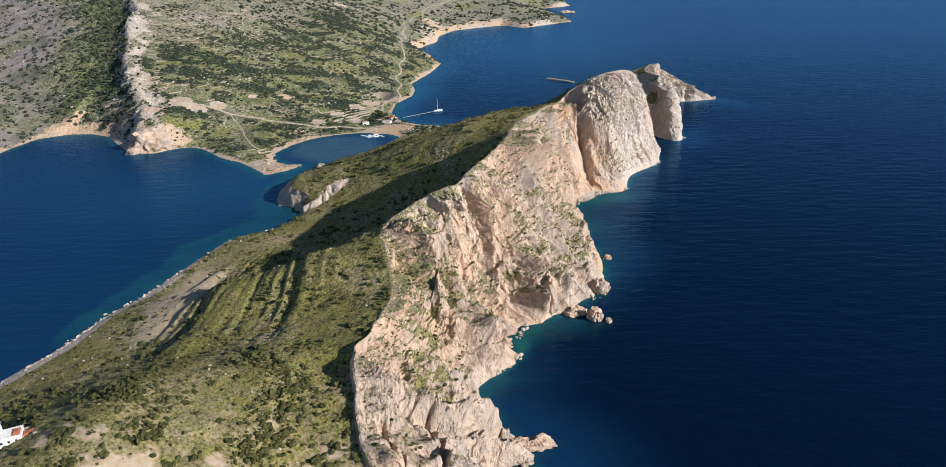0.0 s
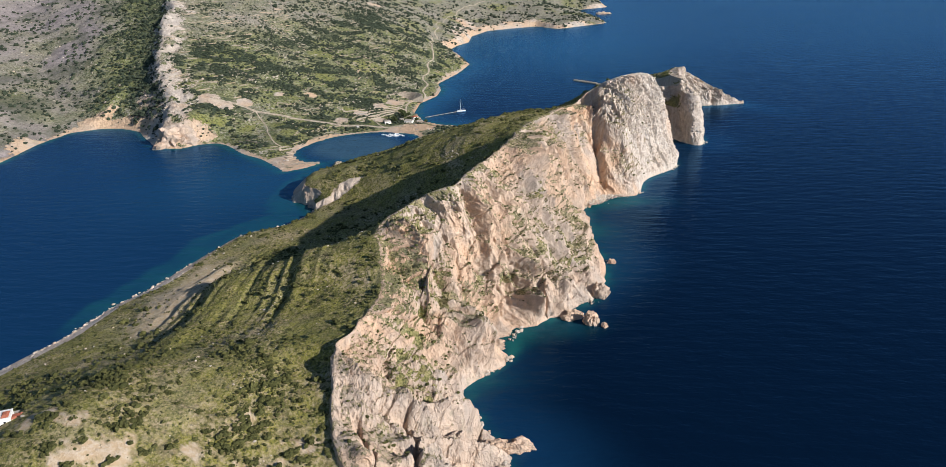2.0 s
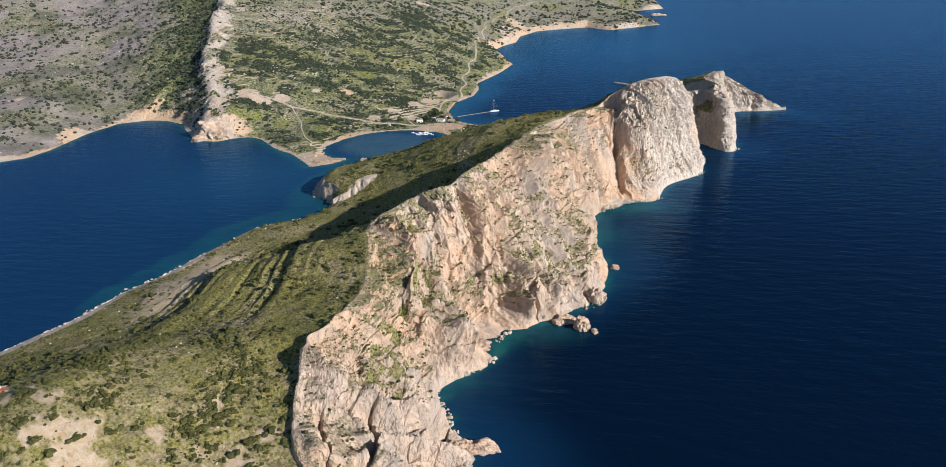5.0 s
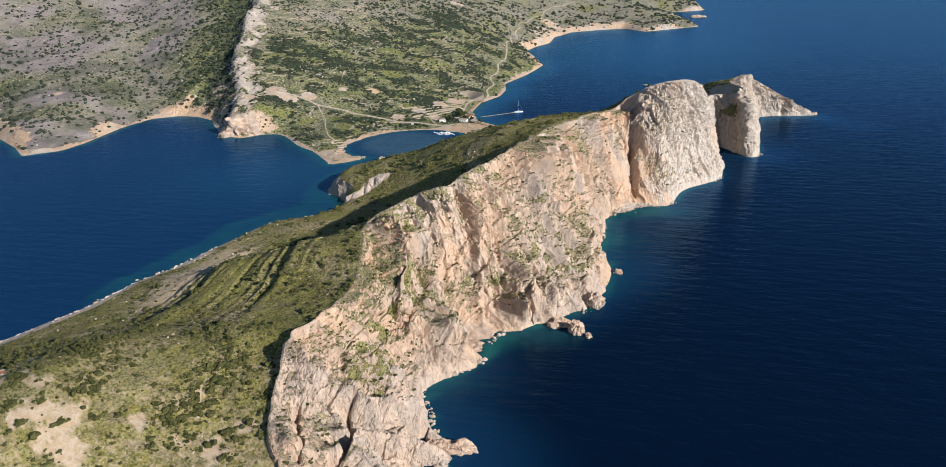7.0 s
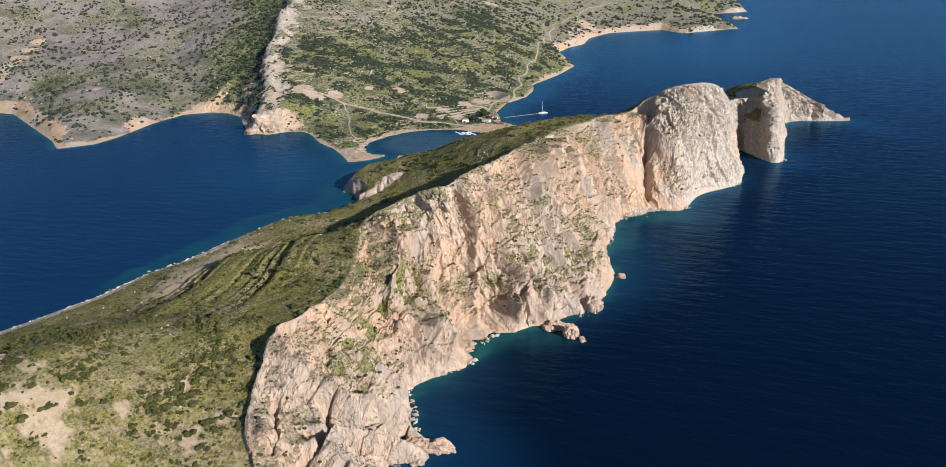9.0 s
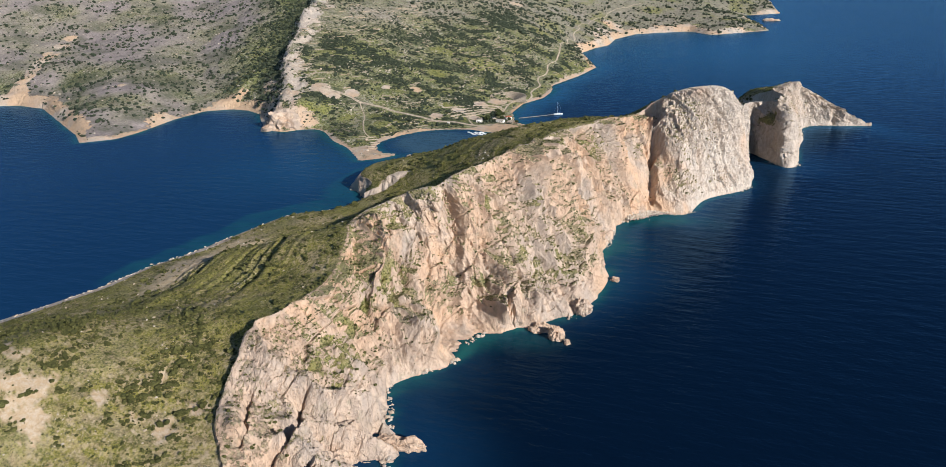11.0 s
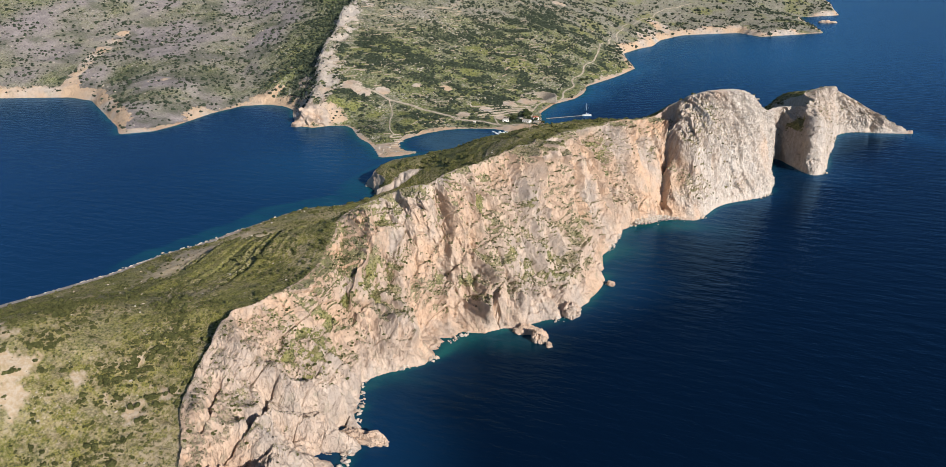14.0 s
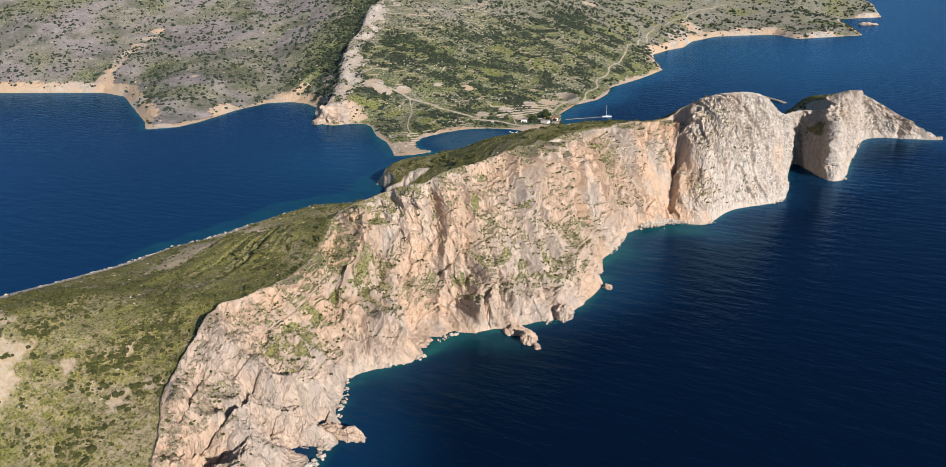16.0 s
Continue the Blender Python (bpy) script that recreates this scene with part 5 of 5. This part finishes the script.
# ---------------------------------------------------------------- rocks that stand alone
def crag(name, x, y, half, high, label, turn=0.0, seed=0, kind="", category="rock"):
    """A weathered limestone rock: a lumpy dome with blocks."""
    bm = bmesh.new()
    bmesh.ops.create_icosphere(bm, subdivisions=4, radius=1.0)
    v_ = np.array([q.co[:] for q in bm.verts])
    f_ = np.array([[q.index for q in g.verts] for g in bm.faces])
    bm.free()
    n_ = v_.copy()
    v_ = np.sign(v_) * np.abs(v_) ** 0.8 * np.array([half[0], half[1], high])
    off = v_ + seed * 37.1
    g_, b_ = cells(off, (half[0] * 0.5, half[0] * 0.5, high * 0.6), 300 + seed)
    g2, b2 = cells(off, (half[0] * 0.2, half[0] * 0.2, high * 0.25), 310 + seed)
    m = min(half[0], half[1], high)
    v_ += n_ * (m * (0.75 * (g_ - 0.5) + 0.40 * (g2 - 0.5) - 0.14 * smooth(0.12, 0, b_) + 0.40 * fbm(off, m * 1.2, 4, 0.55, 320 + seed)))[:, None]
    lo = {k: np.full(len(v_), 0.0) for k in ("veg", "lush", "stony", "dry", "sand", "chalk", "wood")}
    ob = new(name, mesh_of(name, v_, f_, headland_mat, {**lo, "warm": np.full(len(v_), 0.6)}, smooth_faces=False))
    ob.matrix_basis = pose(x, y, 0, 0, 0, turn)
    return tagged(ob, label, category, kind=kind)


crag("sea_stack", 78, 455, (5.2, 4.4), 8.5, "squat limestone sea stack beside the cliff foot", 20, 1)
crag("rock_buttress", 47, 466, (8.5, 6.5), 27, "tall rounded rock buttress leaning on the cliff", 35, 12, "structure")
crag("rock_spur", 22, 317, (15, 4.5), 6.5, "jagged low rock spur running out into the sea", 6, 3)
crag("sea_rock", 66, 463, (8.5, 5), 4.2, "low rock shelf joining the stack to the cliff", 30, 10)
crag("sea_rock", 87, 450, (2.2, 2.0), 3.0, "small pointed rock standing in the water", 50, 2)
crag("sea_rock", 89, 497, (6.5, 6.0), 9, "rounded rock buttress at the waterline", 70, 4)
crag("sea_rock", 104, 556, (3.2, 2.6), 3.2, "lone rock off the cliff foot", 10, 5)
crag("sea_rock", -207, 711, (3.0, 3.6), 5.0, "pale split rock off the northern point", 15, 11)
crag("sea_rock", 370, 1152, (5, 3.5), 3.2, "dark rock beyond the headland's tip", 30, 6)
crag("sea_rock", -211, 737, (4.5, 3.5), 4.5, "pale rock off the northern point", 60, 7)
crag("sea_crag", -437, 930, (30, 19), 27, "tan limestone crag at the ridge's foot by the sea", 35, 9)
crag("islet", 290, 2473, (26, 9), 6, "small rocky islet off the far cape", 15, 8, category="islet")
